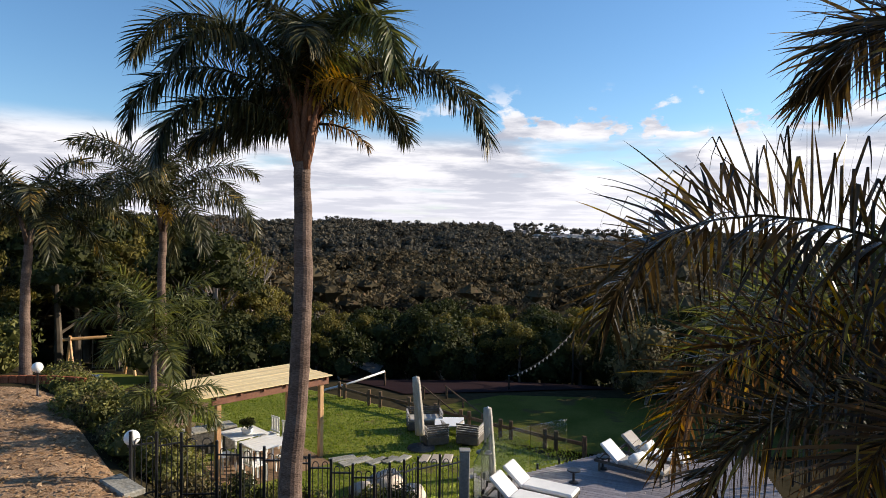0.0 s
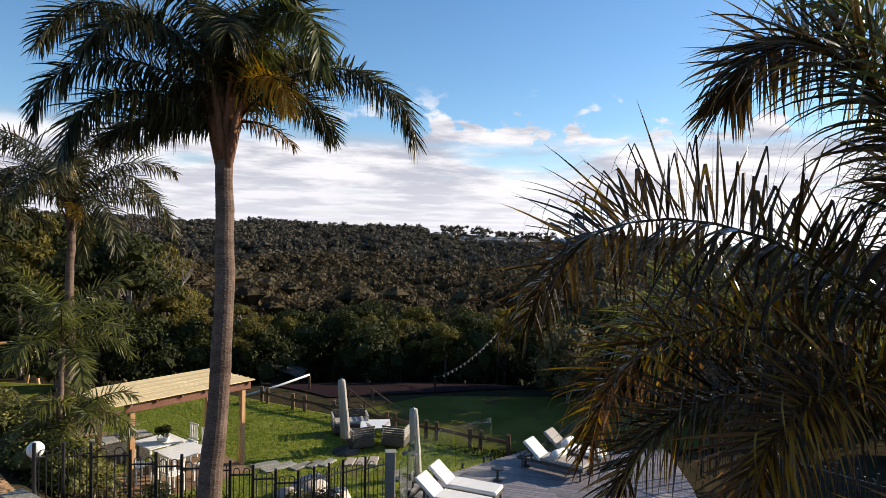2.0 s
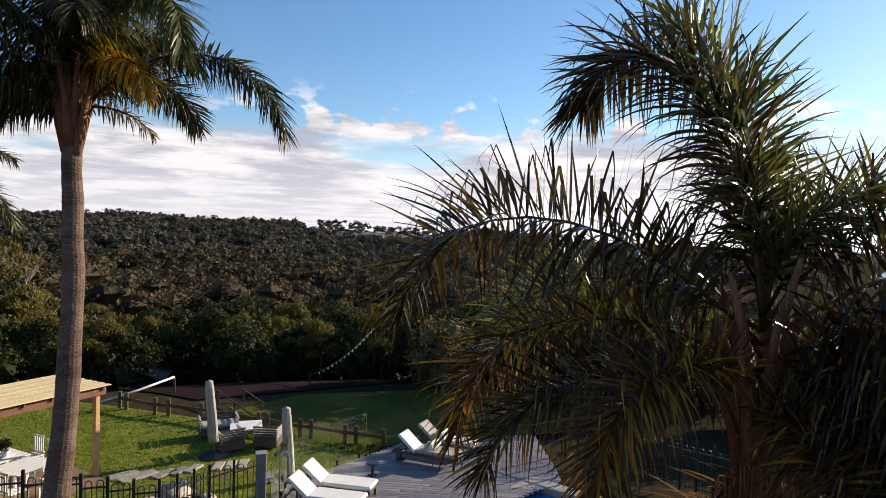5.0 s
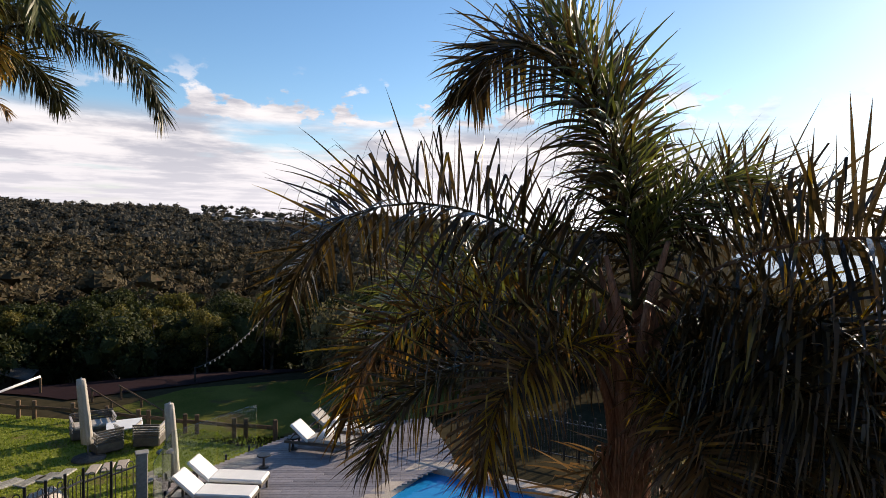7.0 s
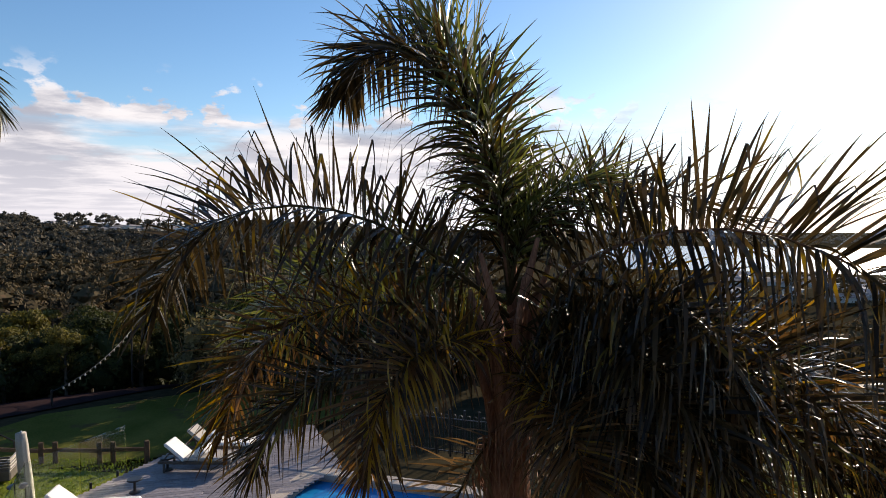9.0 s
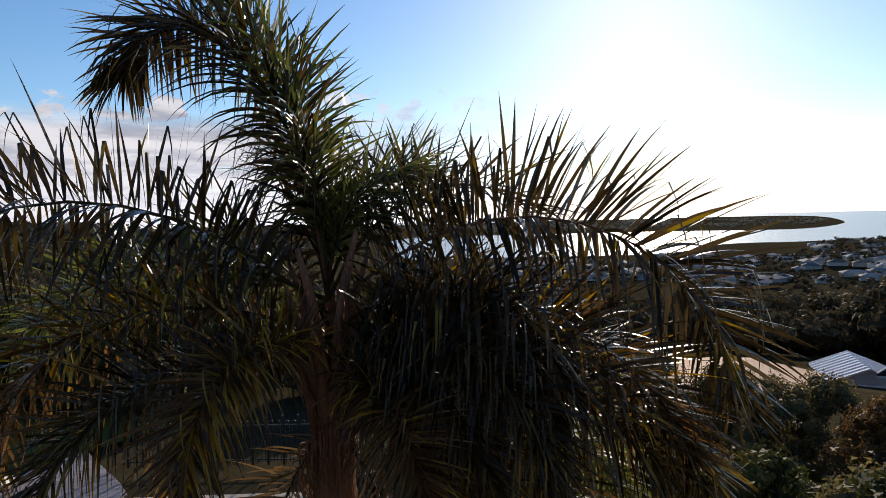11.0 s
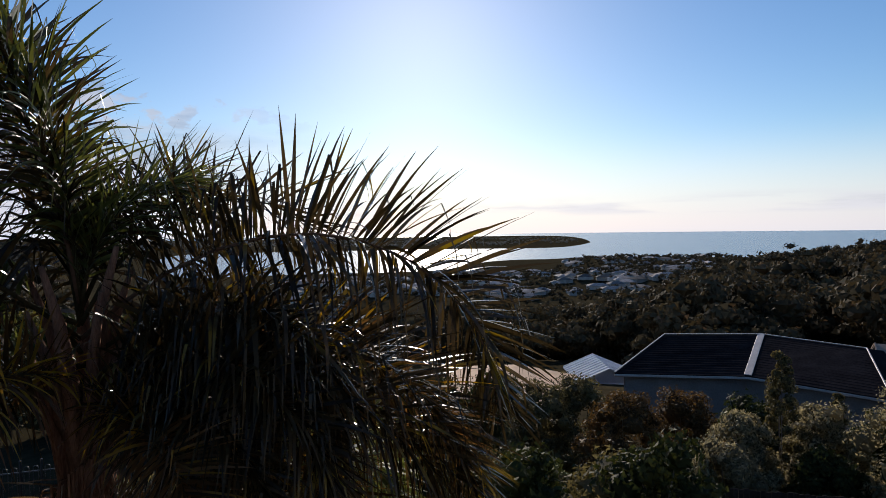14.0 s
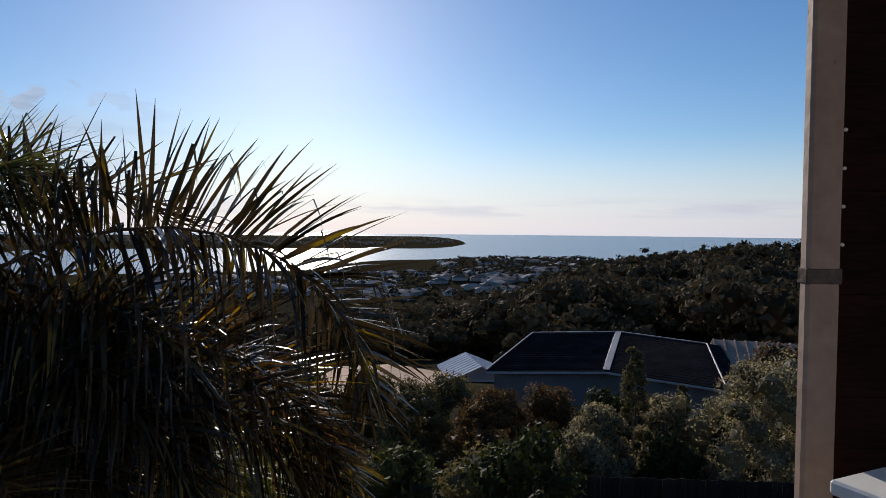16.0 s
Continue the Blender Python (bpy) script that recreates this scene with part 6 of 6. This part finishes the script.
gh = np.stack([gr.normal(0, 0.02, len(gx)), gr.normal(0, 0.02, len(gx)), gr.uniform(0.025, 0.07, len(gx))], -1)
tagged(raw("grass_tufts", np.stack([gp - gw, gp + gw, gp + gh], 1).reshape(-1, 3), np.arange(len(gx) * 3).reshape(-1, 3), M_BLADE), "short green grass blades of the lawn", "grass", kind="stuff")

# fallen leaves on the path
lit = np.random.default_rng(31)
lx, ly = lit.uniform(-15.5, -4.8, 9000), lit.uniform(7.5, 17.8, 9000)
ok = (ly < 11.0 + (-5.4 - lx) * 1.22) & (ly > 6 + (-4.8 - lx) * 0.2)
lx, ly = lx[ok], ly[ok]
lz = ground_z(lx, ly) + 0.055
la, ls = lit.uniform(0, 6.28, len(lx)), lit.uniform(0.03, 0.085, len(lx))
lc = np.stack([lx, ly, lz], -1)
lu = np.stack([np.cos(la) * ls, np.sin(la) * ls, lit.uniform(-0.01, 0.02, len(lx))], -1)
lv = np.stack([-np.sin(la) * ls * 0.4, np.cos(la) * ls * 0.4, lit.uniform(-0.01, 0.015, len(lx))], -1)
tagged(raw("fallen_leaves", np.stack([lc - lu, lc + lv, lc + lu, lc - lv], 1).reshape(-1, 3), np.arange(len(lx) * 4).reshape(-1, 4), M_LITTER), "dry brown leaves scattered over the path", "leaves", kind="stuff")

# ---- shrubs ----


def shrub(x, y, height, width, mat_, seed, label, category="shrub", group="", lobes=14, per=190, leaf=0.05, slim=False, z=None):
    rng = np.random.default_rng(seed)
    base = gz(x, y) - 0.05 if z is None else z
    o = thing("shrub", (x, y, base), label, category, group)
    blobs = []
    for i in range(lobes):
        a, q = i * 2.4 + rng.uniform(-0.4, 0.4), (i + 0.5) / lobes
        h = height * (0.18 + 0.74 * q)
        w = width * 0.36 * ((1 - 0.85 * q) if slim else math.sin(math.pi * (0.18 + 0.72 * q))) * rng.uniform(0.6, 1.1)
        c = (math.cos(a) * w, math.sin(a) * w, h)
        r = width * (0.13 if slim else 0.22) * (14 / lobes) ** 0.42 * rng.uniform(0.6, 1.3)
        blobs.append((*c, r, r, r * rng.uniform(0.8, 1.5 if slim else 1.05)))
    for k in (lobes - 1, lobes // 2, lobes - 3):
        c = blobs[k][:3]
        bm = bmesh.new()
        tube(bm, [(0, 0, 0), (c[0] * 0.4, c[1] * 0.4, c[2] * 0.45), c], [0.035, 0.022, 0.006], 5)
        part("stem", bm, M_TWIG, o)
    v, f = with_mass(leaf_cloud(blobs, per, leaf, rng) if leaf < 0.046 else leaf_cloud(blobs, per, leaf, rng, 0.6, 0.6, 3), blobs, rng, 0.55, 0, 0.35)
    raw("crown", v, f, mat_, o)
    return o


# the bank between path and lawn
bed = random.Random(9)
for i in range(26):
    s = i / 25
    x, y = -5.3 - 6.6 * s + bed.uniform(-0.25, 0.45), 12.6 + 7.2 * s + bed.uniform(-0.2, 0.9)
    shrub(x, y, bed.uniform(0.75, 1.15) * (0.55 if s > 0.62 else 1.0), bed.uniform(1.2, 1.7), M_HEDGE if i % 3 else M_OLIVE, 100 + i, "bushy green garden shrub on the bank by the path", "shrub", "shrubs on the bank", 9, 210, 0.045)
for i in range(9):
    x, y = -5.0 + 0.52 * i, 12.75 + bed.uniform(0, 0.7)
    shrub(x, y, bed.uniform(0.7, 1.0), 1.1, M_HEDGE if i % 2 else M_DARKLEAF, 140 + i, "leafy green shrub behind the black fence", "shrub", "shrubs behind the fence", 8, 200, 0.04)
for i in range(8):
    x, y = -14.4 - 1.25 * i + bed.uniform(-0.4, 0.4), 19.6 + 1.2 * i + bed.uniform(-0.5, 0.5)
    shrub(x, y, 1.6 + 0.35 * i, 2.6, M_HEDGE if i % 3 == 0 else M_DARKLEAF, 160 + i, "dense dark green garden shrub behind the path", "shrub", "shrubs behind the path", 12, 220, 0.07)
for i in range(10):
    a = -38 + 6.5 * i
    if -37 < a < -23:
        continue
    x, y = at_polar(a, 30.0 + bed.uniform(-1.5, 2))
    if -9 < x < 9 and y < 31:
        y += 4
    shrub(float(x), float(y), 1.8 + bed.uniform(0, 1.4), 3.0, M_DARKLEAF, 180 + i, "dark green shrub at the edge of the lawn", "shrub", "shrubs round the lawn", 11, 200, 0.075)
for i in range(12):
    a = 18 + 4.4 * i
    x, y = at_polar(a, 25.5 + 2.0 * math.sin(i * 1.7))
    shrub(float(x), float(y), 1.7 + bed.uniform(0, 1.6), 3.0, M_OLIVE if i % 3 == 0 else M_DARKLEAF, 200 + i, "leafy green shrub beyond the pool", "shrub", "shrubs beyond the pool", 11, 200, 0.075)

# dark undergrowth added to stand for the black shade under the trees
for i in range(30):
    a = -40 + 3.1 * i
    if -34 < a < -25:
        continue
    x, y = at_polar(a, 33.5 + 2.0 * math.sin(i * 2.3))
    shrub(float(x), float(y), 2.4 + bed.uniform(0, 1.4), 3.4, M_DARKLEAF, 230 + i, "dark green undergrowth added to fill the shade below the trees", "shrub", "undergrowth below the trees", 12, 190, 0.085)


def side_shrub(d, lat, top_y, width, mat_, seed, label, leaf=0.045, slim=False, lobes=46, per=260):
    p = fl(d, lat, 0)
    base = gz(p.x, p.y) - 0.05
    shrub(p.x, p.y, 6.5 - d * top_y - base, width * (1.0 if slim else 1.3), mat_, seed, label, "shrub", "", lobes, per, leaf, slim)


side_shrub(20.5, -0.9, 0.237, 2.6, M_OLIVE, 301, "brownish olive shrub by the boundary fence")
side_shrub(21.5, 0.3, 0.228, 2.6, M_OLIVE, 302, "brownish olive shrub by the boundary fence")
side_shrub(18.0, 1.5, 0.250, 2.3, M_RUST, 303, "weeping rusty brown shrub by the boundary fence")
side_shrub(20.0, 3.4, 0.245, 2.5, M_RUST, 304, "rounded rust-tipped dark shrub below the house")
side_shrub(17.0, 4.3, 0.272, 1.8, M_SILVER, 305, "silvery grey-leaved shrub by the boundary fence")
side_shrub(15.8, 3.5, 0.325, 1.9, M_SILVER, 306, "pale silvery shrub by the boundary fence")
side_shrub(17.5, 5.3, 0.168, 2.2, M_OLIVE, 307, "tall slender olive green conifer by the fence", 0.036, True)
side_shrub(18.0, 6.4, 0.258, 2.2, M_SILVER, 308, "silvery grey-leaved shrub below the house")
side_shrub(18.5, 7.0, 0.228, 1.1, M_OLIVE, 309, "slim young olive green tree below the house", 0.045, True)
side_shrub(15.6, 8.0, 0.200, 2.9, M_SILVER, 310, "big pale-leaved bush lit from behind", 0.04)
side_shrub(16.8, 9.6, 0.195, 3.0, M_SILVER, 311, "big pale-leaved bush lit from behind", 0.04)
side_shrub(24.0, 13.0, 0.185, 4.0, M_RUST, 312, "golden brown shrub beside the salmon house", 0.07)
side_shrub(14.9, -0.55, 0.360, 1.1, M_HEDGE, 313, "small fresh green shrub at the fence", 0.04)
side_shrub(23.0, -2.6, 0.235, 3.0, M_DARKLEAF, 314, "dark shrub in front of the tan roofed house", 0.06)
side_shrub(24.0, -5.5, 0.240, 3.4, M_DARKLEAF, 315, "dark shrub beyond the boundary fence", 0.06)
side_shrub(22.0, 6.0, 0.262, 3.0, M_DARKLEAF, 316, "dark leafy shrub against the house wall", 0.06)
side_shrub(21.0, 10.5, 0.225, 3.4, M_DARKLEAF, 317, "dark leafy shrub against the house wall", 0.06)
side_shrub(16.5, 2.6, 0.335, 1.8, M_DARKLEAF, 318, "low dark shrub along the boundary fence", 0.05)
side_shrub(16.0, 5.9, 0.335, 1.8, M_DARKLEAF, 319, "low dark shrub along the boundary fence", 0.05)
side_shrub(15.6, 1.0, 0.360, 1.6, M_DARKLEAF, 320, "low dark shrub along the boundary fence", 0.05)

for i in range(14):
    x, y = 10.6 + 2.7 * ((i * 0.618) % 1.0), 9.0 - 0.75 * i
    shrub(x, y, 1.5 + 0.6 * ((i * 0.37) % 1.0), 2.3, M_DARKLEAF if i % 3 else M_OLIVE, 340 + i, "dark leafy shrub inside the boundary fence", "shrub", "shrubs inside the boundary", 11, 200, 0.06)

# ---- dark paling fence along the boundary ----
paling = thing("paling_fence", (14.0, 4.0, gz(14.0, -2.0)), "dark stained timber paling fence along the boundary", "fence")
pale = bpy.data.meshes.new("paling")
bm = bmesh.new()
box(bm, 0, 0, 0.85, 0.018, 0.098, 1.75, 0.003)
bm.to_mesh(pale)
bm.free()
pale.materials.append(M_FENCE)
PZ = gz(14.0, -2.0)
for i in range(170):
    ob = link_mesh("paling", pale, None, paling)
    ob.matrix_basis = pose(0.02 * math.sin(i * 0.7), -i * 0.102, 1.05 - 1.72 - PZ + 0.012 * math.sin(i * 2.3) - 0.002 * i * 0.0, 0, 0, 0)
for z in (-0.35, 0.55):
    bm = bmesh.new()
    box(bm, 0.045, -8.6, z - PZ, 0.04, 17.2, 0.08, 0.005)
    part("rail", bm, M_FENCE, paling)

# ---- the town by the bay ----
town_rng = random.Random(12)
roof_me, wall_me = [], []
for w, d in ((13, 9), (17, 10), (10, 8)):
    bm = bmesh.new()
    box(bm, 0, 0, 1.5, w, d, 3.0)
    me = bpy.data.meshes.new("wall")
    bm.to_mesh(me)
    bm.free()
    me.materials.append(M_TOWNWALL)
    wall_me.append(me)
    bm = bmesh.new()
    a, b, e = w / 2 + 0.5, d / 2 + 0.5, w / 2 - d / 2
    v = [bm.verts.new(p) for p in ((-a, -b, 3.0), (a, -b, 3.0), (a, b, 3.0), (-a, b, 3.0), (-e, 0, 4.9), (e, 0, 4.9))]
    for f in ((0, 1, 5, 4), (1, 2, 5), (2, 3, 4, 5), (3, 0, 4), (3, 2, 1, 0)):
        bm.faces.new([v[k] for k in f])
    me = bpy.data.meshes.new("roof")
    bm.to_mesh(me)
    bm.free()
    me.materials.append(M_TOWNROOF)
    roof_me.append(me)


def town_house(az, r, turn, k, label, group):
    x, y = at_polar(az, r)
    h = thing("house", (float(x), float(y), gz(x, y) - 0.2), label, "house", group, turn=turn)
    link_mesh("wall", wall_me[k], None, h)
    link_mesh("roof", roof_me[k], None, h)


for i in range(430):
    az = town_rng.uniform(62, 98.5)
    r = town_rng.uniform(430, 950) if az < 84 else town_rng.uniform(470, 1250)
    x, y = at_polar(az, r)
    if gz(x, y) < -47:
        continue
    town_house(az, r, town_rng.choice((10, 100, 55, 145)) + town_rng.uniform(-10, 10), i % 3, "distant low suburban house with hipped roof", "houses of the town")
for az, r in ((102, 300), (106, 330), (99.5, 420), (104, 280)):
    town_house(az, r, 20, 1, "house among the trees on the hillside", "houses on the hillside")
for i in range(34):
    town_house(5.8 + i * 0.33 + town_rng.uniform(-0.2, 0.2), 845 + town_rng.uniform(-75, 75), town_rng.uniform(0, 180), i % 3, "distant pale house on the ridge", "houses on the ridge")
